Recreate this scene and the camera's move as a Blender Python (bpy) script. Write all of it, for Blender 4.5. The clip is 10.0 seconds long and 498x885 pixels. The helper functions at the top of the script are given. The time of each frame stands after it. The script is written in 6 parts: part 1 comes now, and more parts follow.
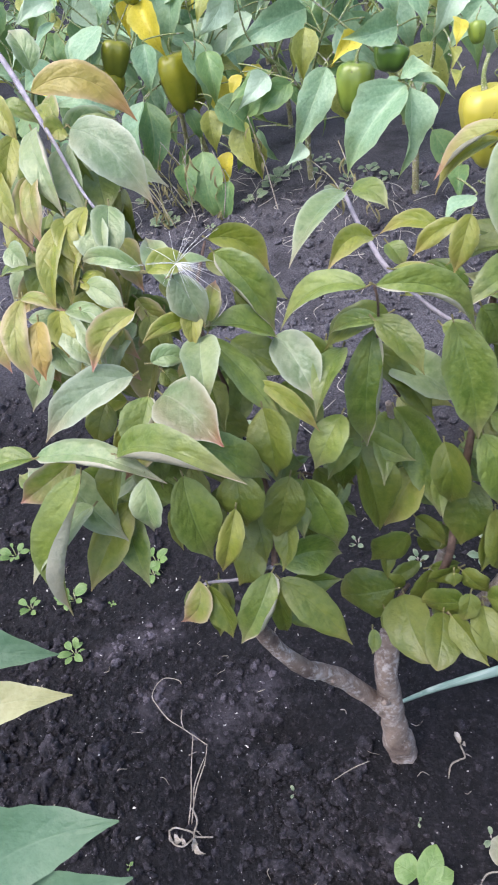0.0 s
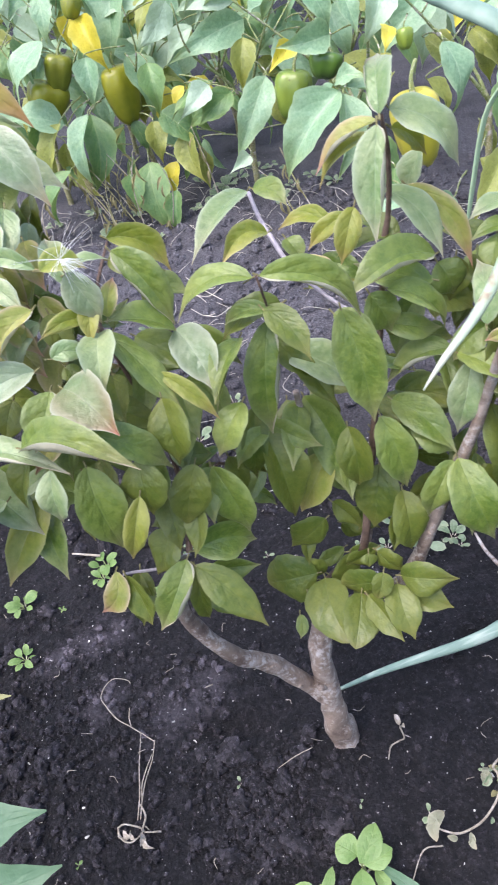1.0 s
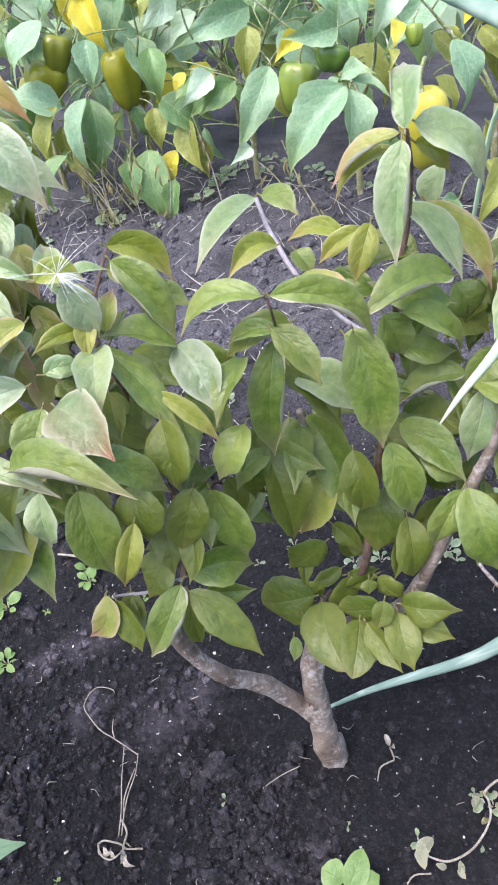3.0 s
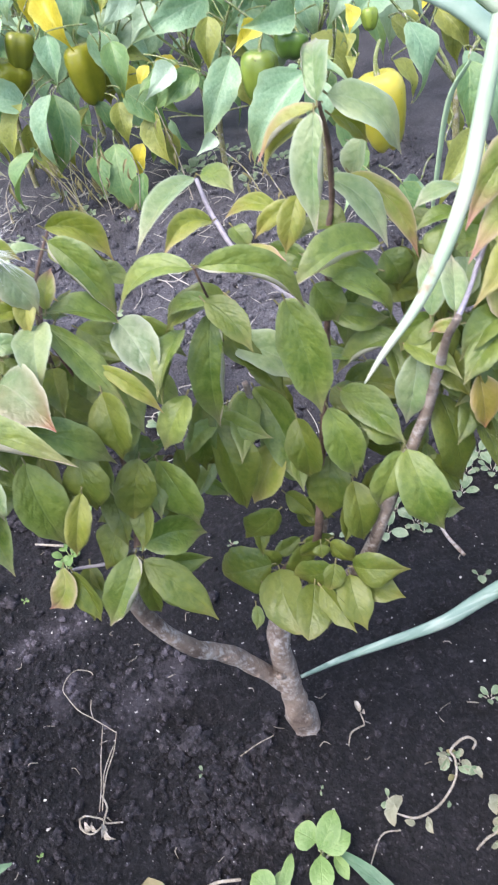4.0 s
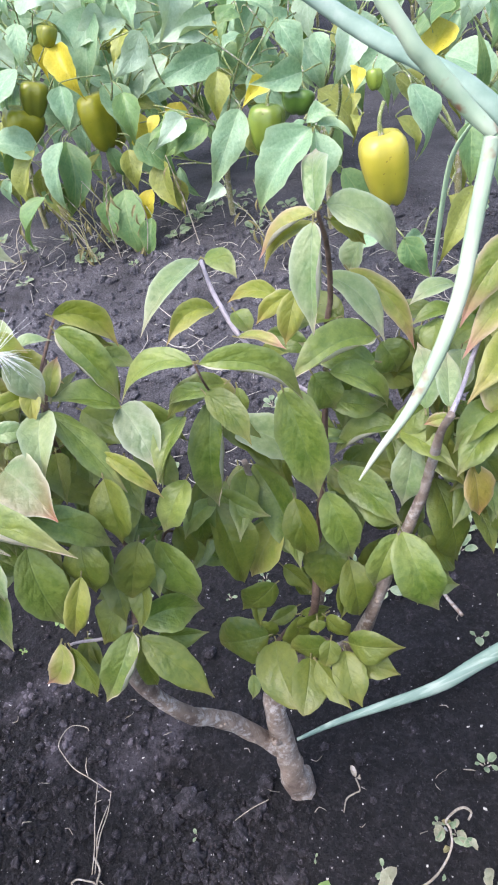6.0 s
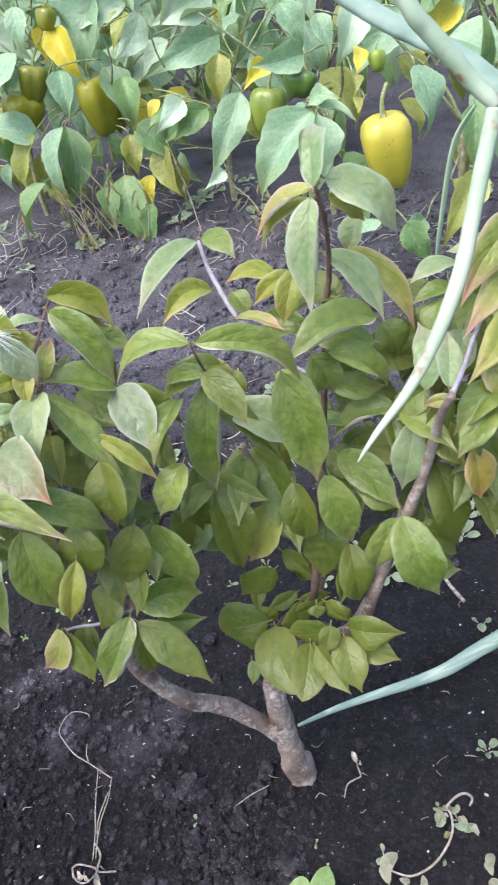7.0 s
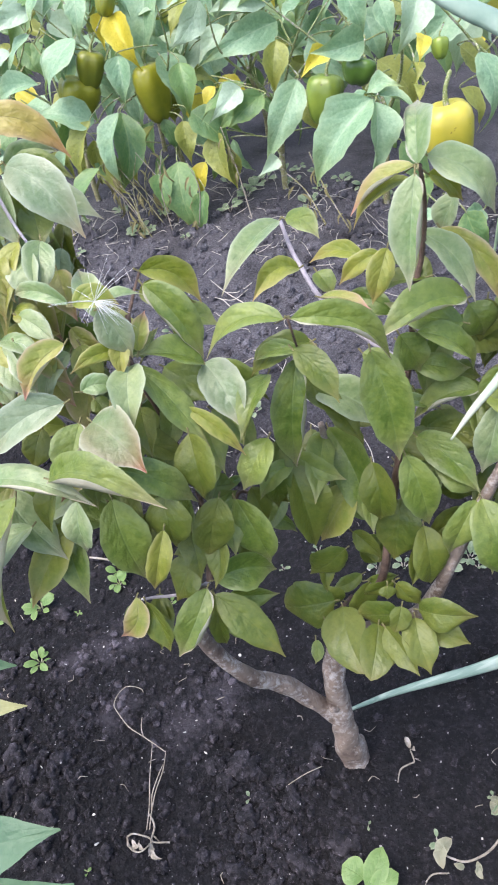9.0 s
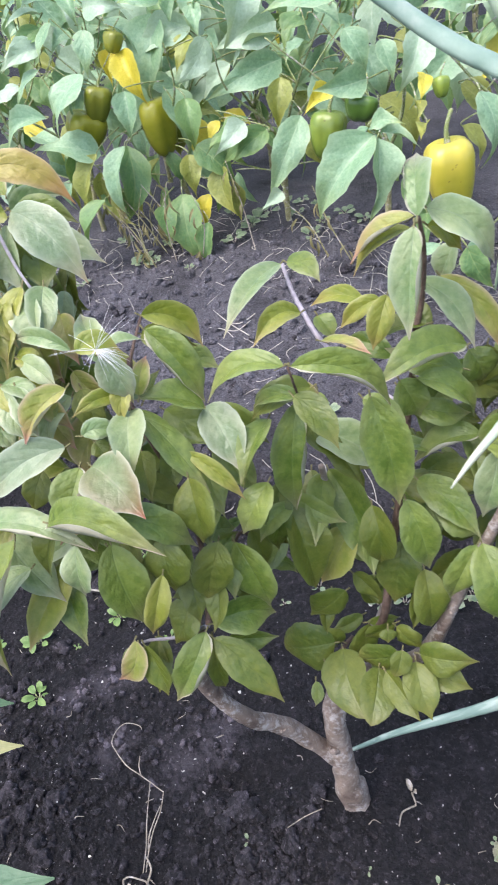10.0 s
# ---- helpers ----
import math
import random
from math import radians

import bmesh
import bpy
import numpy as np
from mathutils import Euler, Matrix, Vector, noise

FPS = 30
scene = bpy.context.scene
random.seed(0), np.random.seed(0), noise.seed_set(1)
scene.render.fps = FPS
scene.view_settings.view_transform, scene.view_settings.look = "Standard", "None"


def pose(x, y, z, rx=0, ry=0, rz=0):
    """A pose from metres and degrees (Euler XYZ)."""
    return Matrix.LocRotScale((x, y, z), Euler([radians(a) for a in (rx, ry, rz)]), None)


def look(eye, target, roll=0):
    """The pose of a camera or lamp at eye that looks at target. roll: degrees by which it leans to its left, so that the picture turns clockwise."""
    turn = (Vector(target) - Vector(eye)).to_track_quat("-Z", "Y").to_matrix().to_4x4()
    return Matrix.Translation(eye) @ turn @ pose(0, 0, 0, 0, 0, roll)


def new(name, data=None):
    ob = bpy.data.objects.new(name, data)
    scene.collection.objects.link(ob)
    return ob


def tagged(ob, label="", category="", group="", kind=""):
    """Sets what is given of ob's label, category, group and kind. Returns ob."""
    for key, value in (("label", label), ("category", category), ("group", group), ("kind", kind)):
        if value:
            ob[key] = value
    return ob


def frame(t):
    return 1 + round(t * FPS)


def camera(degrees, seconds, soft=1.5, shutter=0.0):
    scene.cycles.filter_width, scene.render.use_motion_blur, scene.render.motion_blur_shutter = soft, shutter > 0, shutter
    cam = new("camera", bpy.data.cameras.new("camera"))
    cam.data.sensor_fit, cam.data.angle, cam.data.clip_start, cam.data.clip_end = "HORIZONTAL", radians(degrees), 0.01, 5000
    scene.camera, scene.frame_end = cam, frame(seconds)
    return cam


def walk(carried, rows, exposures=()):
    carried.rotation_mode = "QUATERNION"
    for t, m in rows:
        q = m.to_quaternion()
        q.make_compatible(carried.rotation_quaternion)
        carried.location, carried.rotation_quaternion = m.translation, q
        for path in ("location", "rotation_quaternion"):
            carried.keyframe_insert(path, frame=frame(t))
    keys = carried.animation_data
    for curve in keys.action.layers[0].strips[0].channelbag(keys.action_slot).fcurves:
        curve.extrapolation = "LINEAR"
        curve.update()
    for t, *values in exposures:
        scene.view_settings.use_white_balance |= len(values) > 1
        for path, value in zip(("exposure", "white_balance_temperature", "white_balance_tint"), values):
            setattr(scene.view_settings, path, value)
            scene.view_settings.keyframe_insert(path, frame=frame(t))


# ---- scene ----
cam = camera(38.4, 10.0, soft=1.9, shutter=0.4)
PATH = [
    (0, (0.019, 0.013, 0.653), (-0.293, 1.512, -0.633), -15.1),
    (0.5, (0.034, -0.002, 0.654), (-0.246, 1.508, -0.626), -14.7),
    (1, (0.057, -0.005, 0.646), (-0.183, 1.512, -0.635), -15.7),
    (1.5, (0.064, 0.001, 0.64), (-0.146, 1.494, -0.675), -15.3),
    (2, (0.069, 0.014, 0.646), (-0.144, 1.49, -0.688), -13.9),
    (2.2, (0.069, 0.024, 0.655), (-0.159, 1.521, -0.652), -14.8),
    (3.3, (0.046, 0.021, 0.647), (-0.162, 1.516, -0.665), -12.9),
    (3.5, (0.054, 0.011, 0.649), (-0.15, 1.515, -0.653), -14.1),
    (4, (0.075, 0.002, 0.643), (-0.114, 1.486, -0.684), -15.1),
    (4.5, (0.092, 0.004, 0.63), (-0.083, 1.441, -0.751), -15.6),
    (5, (0.088, 0.02, 0.64), (-0.071, 1.489, -0.708), -14.3),
    (5.5, (0.084, 0.021, 0.661), (-0.089, 1.538, -0.632), -12.8),
    (5.7, (0.083, 0.016, 0.673), (-0.107, 1.558, -0.587), -13.7),
    (6.8, (0.088, 0.016, 0.663), (-0.094, 1.52, -0.643), -14.1),
    (7, (0.086, 0.018, 0.664), (-0.114, 1.534, -0.625), -14.4),
    (7.5, (0.066, 0.019, 0.661), (-0.187, 1.531, -0.624), -14.3),
    (8, (0.057, 0.013, 0.666), (-0.218, 1.521, -0.619), -14.0),
    (8.5, (0.052, 0.011, 0.667), (-0.237, 1.511, -0.623), -13.5),
    (9, (0.056, 0.009, 0.666), (-0.231, 1.511, -0.622), -14.8),
    (9.5, (0.066, 0.006, 0.673), (-0.182, 1.545, -0.58), -14.2),
    (10, (0.059, 0.016, 0.674), (-0.227, 1.562, -0.562), -14.2),
]
EXPOSURES = ((0.0, -0.16), (0.5, -0.07), (1.0, 0.06), (1.5, 0.13), (2.0, 0.17), (3.5, 0.1), (4.0, 0.16), (4.5, 0.09), (5.0, 0.12), (5.5, 0.12), (7.0, 0.02), (9.0, 0.0), (9.5, 0.06), (10.0, 0.0))
walk(cam, [(t, look(eye, target, roll)) for t, eye, target, roll in PATH], [(t, 1.19 + stops, 6330 if t < 2.1 else 6430, 16 if t < 2.1 else 14) for t, stops in EXPOSURES])

# ---- daylight: bright overcast sky ----
world = bpy.data.worlds.new("sky")
scene.world = world
world.use_nodes = True
wn = world.node_tree.nodes
sky = wn.new("ShaderNodeTexSky")
sky.sky_type, sky.sun_disc = "NISHITA", False
sky.sun_elevation, sky.sun_rotation = radians(68), radians(228)
sky.air_density, sky.dust_density, sky.ozone_density = 1.0, 3.0, 1.6
wn["Background"].inputs["Strength"].default_value = 0.19
world.node_tree.links.new(sky.outputs[0], wn["Background"].inputs["Color"])

sun = new("sun", bpy.data.lights.new("sun", "SUN"))
sun.data.energy, sun.data.angle, sun.data.color = 1.6, radians(55), (0.98, 0.98, 1.0)
sun.matrix_world = look((-1.0, -0.5, 3.4), (0, 0.4, 0))



# ---- materials ----
def material(name, rough=0.5):
    m = bpy.data.materials.new(name)
    m.use_nodes = True
    nt = m.node_tree
    b = nt.nodes["Principled BSDF"]
    b.inputs["Roughness"].default_value = rough
    return m, nt, b


def node(nt, kind, **given):
    n = nt.nodes.new(kind)
    for key, value in given.items():
        n.inputs[key.replace("_", " ")].default_value = value
    return n


def ramp(nt, source, *stops):
    r = nt.nodes.new("ShaderNodeValToRGB")
    while len(r.color_ramp.elements) < len(stops):
        r.color_ramp.elements.new(0.5)
    for e, (at, c) in zip(r.color_ramp.elements, stops):
        e.position, e.color = at, (*c, 1)
    nt.links.new(source, r.inputs[0])
    return r.outputs[0]


def blend(nt, factor, a, b, mode="MIX"):
    x = nt.nodes.new("ShaderNodeMix")
    x.data_type, x.blend_type = "RGBA", mode
    for sock, value in ((x.inputs[0], factor), (x.inputs[6], a), (x.inputs[7], b)):
        if hasattr(value, "is_linked"):
            nt.links.new(value, sock)
        elif isinstance(value, tuple):
            sock.default_value = (*value, 1)
        else:
            sock.default_value = value
    return x.outputs[2]


def maths(nt, op, a, b=0.0, clamp=False):
    x = nt.nodes.new("ShaderNodeMath")
    x.operation, x.use_clamp = op, clamp
    for sock, value in zip(x.inputs, (a, b)):
        if hasattr(value, "is_linked"):
            nt.links.new(value, sock)
        else:
            sock.default_value = value
    return x.outputs[0]


def noise_of(nt, scale, detail=4.0, rough=0.55, coords="Object"):
    tc = nt.nodes.new("ShaderNodeTexCoord")
    n = node(nt, "ShaderNodeTexNoise", Scale=scale, Detail=detail, Roughness=rough)
    nt.links.new(tc.outputs[coords], n.inputs["Vector"])
    return n.outputs["Fac"]


def bump(nt, b, height, strength, distance):
    u = node(nt, "ShaderNodeBump", Strength=strength, Distance=distance)
    nt.links.new(height, u.inputs["Height"])
    nt.links.new(u.outputs[0], b.inputs["Normal"])


def leaf_material(name, deep, light, edge, vein, rough=0.5, edging=0.5, ribs=4.6, spots=0.0, clear=0.22, veins=1.0):
    """A thin leaf: two-tone blade, pale arched side veins, tinted margin and tip."""
    m, nt, b = material(name, rough)
    uv = nt.nodes.new("ShaderNodeUVMap")
    sep = nt.nodes.new("ShaderNodeSeparateXYZ")
    nt.links.new(uv.outputs[0], sep.inputs[0])
    s, v = sep.outputs[0], maths(nt, "ABSOLUTE", maths(nt, "MULTIPLY", maths(nt, "SUBTRACT", sep.outputs[1], 0.5), 2.0))
    patch = noise_of(nt, 34.0, 3.0)
    info = nt.nodes.new("ShaderNodeObjectInfo")
    tone = maths(nt, "ADD", maths(nt, "MULTIPLY", maths(nt, "SUBTRACT", maths(nt, "MULTIPLY", patch, 2.1), 0.45), 1.0), maths(nt, "MULTIPLY", maths(nt, "SUBTRACT", info.outputs["Random"], 0.62), 0.9), True)
    colour = blend(nt, tone, deep, light)
    fleck = maths(nt, "MULTIPLY", maths(nt, "SUBTRACT", noise_of(nt, 190.0, 4.0, 0.65), 0.36), 3.4, True)
    colour = blend(nt, 0.5, colour, blend(nt, fleck, deep, light))
    # side veins leave the midrib and bend towards the tip
    q = maths(nt, "FRACT", maths(nt, "MULTIPLY", maths(nt, "SUBTRACT", s, maths(nt, "MULTIPLY", maths(nt, "POWER", v, 1.3), 0.42)), ribs))
    rib = maths(nt, "SUBTRACT", 1.0, maths(nt, "MULTIPLY", maths(nt, "ABSOLUTE", maths(nt, "SUBTRACT", q, 0.5)), 4.5), True)
    rib = maths(nt, "MULTIPLY", rib, maths(nt, "SUBTRACT", 1.0, v))
    mid = maths(nt, "SUBTRACT", 1.0, maths(nt, "MULTIPLY", v, 16.0), True)
    colour = blend(nt, maths(nt, "MULTIPLY", rib, 0.09 * veins), colour, vein)
    colour = blend(nt, maths(nt, "MULTIPLY", mid, 0.24 * min(veins, 2.0)), colour, vein)
    # margin and tip turn first
    turn = maths(nt, "ADD", maths(nt, "MULTIPLY", maths(nt, "POWER", v, 4.0), 0.3), maths(nt, "MULTIPLY", maths(nt, "POWER", s, 5.0), 1.4))
    turn = maths(nt, "MULTIPLY", maths(nt, "ADD", turn, maths(nt, "MULTIPLY", maths(nt, "SUBTRACT", noise_of(nt, 26.0, 3.0), 0.52), 1.2)), edging, True)
    colour = blend(nt, turn, colour, edge)
    rim = maths(nt, "MULTIPLY", maths(nt, "POWER", v, 7.0), 1.15 * edging, True)
    colour = blend(nt, rim, colour, vein)
    if spots:
        mark = maths(nt, "MULTIPLY", maths(nt, "SUBTRACT", noise_of(nt, 160.0, 2.0), 0.66), 12.0, True)
        colour = blend(nt, maths(nt, "MULTIPLY", mark, spots), colour, (0.06, 0.05, 0.015))
    nt.links.new(colour, b.inputs["Base Color"])
    height = maths(nt, "SUBTRACT", maths(nt, "MULTIPLY", noise_of(nt, 260.0, 3.0), 0.35), maths(nt, "ADD", maths(nt, "MULTIPLY", rib, 0.26 * veins), maths(nt, "MULTIPLY", mid, 0.35)))
    height = maths(nt, "ADD", height, maths(nt, "MULTIPLY", noise_of(nt, 120.0, 3.0, 0.6), 2.0))
    bump(nt, b, height, 0.62, 0.0012)
    rg = maths(nt, "ADD", maths(nt, "MULTIPLY", noise_of(nt, 60.0, 2.0), 0.22), rough - 0.1)
    nt.links.new(rg, b.inputs["Roughness"])
    thin = nt.nodes.new("ShaderNodeBsdfTranslucent")
    nt.links.new(blend(nt, 1.0, colour, (1.0, 1.0, 0.55), "MULTIPLY"), thin.inputs[0])
    mix = nt.nodes.new("ShaderNodeMixShader")
    mix.inputs[0].default_value = clear
    nt.links.new(b.outputs[0], mix.inputs[1])
    nt.links.new(thin.outputs[0], mix.inputs[2])
    nt.links.new(mix.outputs[0], nt.nodes["Material Output"].inputs[0])
    return m


LEAF = {
    "grn": leaf_material("leaf_green", (0.072, 0.128, 0.015), (0.212, 0.268, 0.052), (0.36, 0.28, 0.18), (0.2, 0.27, 0.1), 0.38, edging=0.42),
    # drk: darker copy of the green, with the crown's shade put into its colour
    "drk": leaf_material("leaf_green_painted_shade", (0.067, 0.108, 0.012), (0.155, 0.180, 0.028), (0.25, 0.19, 0.07), (0.13, 0.17, 0.05), 0.42, edging=0.38),
    "under": leaf_material("leaf_underside", (0.27, 0.29, 0.18), (0.4, 0.39, 0.29), (0.48, 0.34, 0.27), (0.45, 0.44, 0.34), 0.6, edging=0.8),
    # pale: light green leaves, with sky sheen put into the colour too
    "pale": leaf_material("leaf_pale_green_sheen", (0.131, 0.222, 0.073), (0.315, 0.378, 0.177), (0.42, 0.34, 0.26), (0.4, 0.46, 0.32), 0.34, edging=0.6),
    "yel": leaf_material("leaf_olive_yellow", (0.144, 0.186, 0.014), (0.288, 0.306, 0.048), (0.42, 0.27, 0.13), (0.36, 0.37, 0.14), 0.4, edging=0.6),
    "red": leaf_material("leaf_turning_red", (0.150, 0.204, 0.024), (0.312, 0.324, 0.072), (0.44, 0.22, 0.16), (0.4, 0.33, 0.2), 0.4, edging=1.0),
    "org": leaf_material("leaf_orange", (0.23, 0.20, 0.025), (0.36, 0.29, 0.06), (0.47, 0.23, 0.11), (0.46, 0.36, 0.18), 0.4, edging=0.9),
    # wht: the sky's white reflection is put into the leaf colour
    "wht": leaf_material("leaf_sky_sheen", (0.13, 0.20, 0.09), (0.29, 0.35, 0.22), (0.40, 0.27, 0.17), (0.44, 0.49, 0.37), 0.36, edging=0.65, veins=1.2),
    # pnk: the same painted sky sheen, with the leaf's own pink tip
    "pnk": leaf_material("leaf_sky_sheen_pink", (0.08, 0.14, 0.04), (0.22, 0.28, 0.14), (0.33, 0.12, 0.07), (0.42, 0.42, 0.30), 0.38, edging=0.9, veins=1.1),
}
PEPPER_LEAF = {
    "bg": leaf_material("pepper_leaf_blue_green", (0.153, 0.285, 0.146), (0.324, 0.476, 0.290), (0.407, 0.429, 0.124), (0.407, 0.531, 0.339), 0.42, 0.5, 5.0, 0.15, veins=2.6),
    "gr": leaf_material("pepper_leaf_green", (0.093, 0.192, 0.066), (0.185, 0.304, 0.106), (0.316, 0.328, 0.068), (0.294, 0.384, 0.147), 0.42, 0.4, 5.0, 0.3, veins=2.6),
    "ol": leaf_material("pepper_leaf_olive", (0.185, 0.211, 0.040), (0.330, 0.357, 0.079), (0.475, 0.429, 0.079), (0.384, 0.407, 0.136), 0.45, 0.8, 5.0, 0.7, veins=2.2),
    "ye": leaf_material("pepper_leaf_yellow", (0.520, 0.429, 0.034), (0.678, 0.576, 0.068), (0.655, 0.520, 0.056), (0.746, 0.678, 0.158), 0.45, 0.6, 5.0, 0.6),
    "wh": leaf_material("pepper_leaf_pale", (0.294, 0.418, 0.271), (0.452, 0.565, 0.407), (0.475, 0.520, 0.271), (0.520, 0.621, 0.452), 0.4, 0.3, 5.0, 0.1, veins=2.6),
}


def bark_material(name, dark, light, scale=60.0, flake=1.0, crust=0.0):
    m, nt, b = material(name, 0.85)
    big, fine = noise_of(nt, scale, 5.0, 0.65), noise_of(nt, scale * 5, 4.0, 0.7)
    c = ramp(nt, big, (0.33, dark), (0.66, light))
    c = blend(nt, maths(nt, "MULTIPLY", maths(nt, "SUBTRACT", fine, 0.54), 6.0 * flake, True), c, (0.60, 0.55, 0.49))
    c = blend(nt, maths(nt, "MULTIPLY", maths(nt, "SUBTRACT", noise_of(nt, scale * 0.8, 3.0), 0.56), 9.0 * flake, True), c, (0.46, 0.41, 0.37))
    if crust:
        spread = maths(nt, "MULTIPLY", maths(nt, "SUBTRACT", noise_of(nt, 26.0, 2.0), 0.46), 7.0, True)
        grain = maths(nt, "MULTIPLY", maths(nt, "SUBTRACT", noise_of(nt, 210.0, 4.0, 0.7), 0.46), 9.0, True)
        c = blend(nt, maths(nt, "MULTIPLY", maths(nt, "MULTIPLY", spread, grain), crust), c, (0.52, 0.48, 0.45))
        dent = maths(nt, "MULTIPLY", maths(nt, "SUBTRACT", noise_of(nt, 95.0, 3.0), 0.60), 12.0, True)
        c = blend(nt, maths(nt, "MULTIPLY", dent, 0.8 * crust), c, (0.055, 0.036, 0.030))
    nt.links.new(c, b.inputs["Base Color"])
    bump(nt, b, maths(nt, "ADD", big, maths(nt, "MULTIPLY", fine, 0.5)), 0.85, 0.0025)
    return m


BARK = bark_material("bark_grey_brown", (0.095, 0.064, 0.048), (0.285, 0.215, 0.165), 42.0, 0.45, crust=0.5)
TWIG = bark_material("twig_brown", (0.075, 0.045, 0.032), (0.165, 0.105, 0.075), 120.0, 0.0)
TWIG_GREY = bark_material("twig_grey_violet", (0.28, 0.25, 0.29), (0.44, 0.40, 0.43), 150.0, 0.15)
PETIOLE = bark_material("leaf_stalk_olive", (0.13, 0.12, 0.04), (0.25, 0.22, 0.10), 120.0, 0.0)
STRAW = bark_material("dry_straw", (0.20, 0.165, 0.12), (0.40, 0.35, 0.27), 200.0)


DUSTY = ((-0.285, 0.445, 0.03), (-0.255, 0.46, 0.03), (-0.225, 0.475, 0.028), (-0.147, 0.367, 0.045), (-0.111, 0.397, 0.03), (-0.23, 0.385, 0.03))


def soil_material(name="black_soil", gain=1.0):
    """Crumbly black earth: dark pores, grey grains, paler dry crust and light grit."""
    m, nt, b = material(name, 0.95)
    big, mid, fine, dust = noise_of(nt, 6.0, 4.0), noise_of(nt, 60.0, 6.0, 0.72), noise_of(nt, 330.0, 5.0, 0.75), noise_of(nt, 900.0, 3.0, 0.7)
    tc = nt.nodes.new("ShaderNodeTexCoord")
    warp = nt.nodes.new("ShaderNodeVectorMath")
    warp.operation = "ADD"
    wobble = node(nt, "ShaderNodeTexNoise", Scale=90.0, Detail=3.0)
    nt.links.new(tc.outputs["Object"], wobble.inputs["Vector"])
    shift = nt.nodes.new("ShaderNodeVectorMath")
    shift.operation = "SCALE"
    shift.inputs[3].default_value = 0.012
    nt.links.new(wobble.outputs["Color"], shift.inputs[0])
    nt.links.new(tc.outputs["Object"], warp.inputs[0])
    nt.links.new(shift.outputs[0], warp.inputs[1])
    cells = []
    for size in (110.0, 260.0):
        grain = node(nt, "ShaderNodeTexVoronoi", Scale=size)
        nt.links.new(warp.outputs[0], grain.inputs["Vector"])
        cells.append(grain)
    shade = nt.nodes.new("ShaderNodeSeparateColor")
    nt.links.new(cells[1].outputs["Color"], shade.inputs[0])

    def grey(k):
        return (gain * k * 1.07, gain * k * 0.93, gain * k * 1.06)

    c = ramp(nt, mid, (0.36, grey(0.004)), (0.52, grey(0.013)), (0.72, grey(0.045)))
    c = blend(nt, maths(nt, "MULTIPLY", maths(nt, "SUBTRACT", big, 0.50), 3.0, True), c, grey(0.026))
    c = blend(nt, maths(nt, "MULTIPLY", maths(nt, "SUBTRACT", shade.outputs[0], 0.70), 2.4, True), c, grey(0.036))
    c = blend(nt, maths(nt, "MULTIPLY", maths(nt, "SUBTRACT", fine, 0.56), 7.0, True), c, grey(0.095))
    c = blend(nt, maths(nt, "MULTIPLY", maths(nt, "SUBTRACT", 0.47, fine), 6.0, True), c, (0.004, 0.004, 0.0045))
    # soil beyond the bed is painted paler grey: its brightness at a grazing view
    xyz = nt.nodes.new("ShaderNodeSeparateXYZ")
    nt.links.new(tc.outputs["Object"], xyz.inputs[0])
    along = maths(nt, "ADD", xyz.outputs[1], maths(nt, "MULTIPLY", xyz.outputs[0], 0.35))
    strip = maths(nt, "SUBTRACT", 1.0, maths(nt, "MULTIPLY", maths(nt, "SUBTRACT", 1.0, along), 3.0), True)
    strip = maths(nt, "MULTIPLY", strip, maths(nt, "SUBTRACT", 1.25, maths(nt, "MULTIPLY", along, 0.25), True), True)
    strip = maths(nt, "MULTIPLY", strip, maths(nt, "MULTIPLY", maths(nt, "SUBTRACT", noise_of(nt, 9.0, 5.0), 0.18), 2.8, True), True)
    ends = maths(nt, "SUBTRACT", maths(nt, "ADD", 1.1, maths(nt, "MULTIPLY", noise_of(nt, 1.3, 4.0), 1.4)), maths(nt, "ABSOLUTE", maths(nt, "MULTIPLY", xyz.outputs[0], 1.1)), True)
    strip = maths(nt, "MULTIPLY", strip, ends)
    c = blend(nt, maths(nt, "MULTIPLY", strip, 0.95), c, blend(nt, maths(nt, "MULTIPLY", maths(nt, "SUBTRACT", fine, 0.35), 3.0, True), (0.022, 0.020, 0.023), (0.235, 0.222, 0.245)))
    # dusty dry crust in a few spots of the bed
    for px, py, reach in DUSTY:
        far = maths(nt, "SQRT", maths(nt, "ADD", maths(nt, "POWER", maths(nt, "SUBTRACT", xyz.outputs[0], px), 2.0), maths(nt, "POWER", maths(nt, "SUBTRACT", xyz.outputs[1], py), 2.0)))
        near = maths(nt, "SUBTRACT", maths(nt, "ADD", 1.0, maths(nt, "MULTIPLY", maths(nt, "SUBTRACT", noise_of(nt, 70.0, 6.0, 0.7), 0.5), 3.4)), maths(nt, "DIVIDE", far, reach), True)
        c = blend(nt, maths(nt, "MULTIPLY", near, 0.55), c, blend(nt, fine, grey(0.06), grey(0.24)))
    grit = maths(nt, "MULTIPLY", maths(nt, "SUBTRACT", noise_of(nt, 240.0, 1.0), 0.755), 30.0, True)
    c = blend(nt, grit, c, (0.46, 0.44, 0.41))
    nt.links.new(c, b.inputs["Base Color"])
    b.inputs["Specular IOR Level"].default_value = 0.35
    lump = maths(nt, "ADD", maths(nt, "MULTIPLY", maths(nt, "SUBTRACT", 1.0, cells[0].outputs["Distance"]), 0.55), maths(nt, "MULTIPLY", maths(nt, "SUBTRACT", 1.0, cells[1].outputs["Distance"]), 0.3))
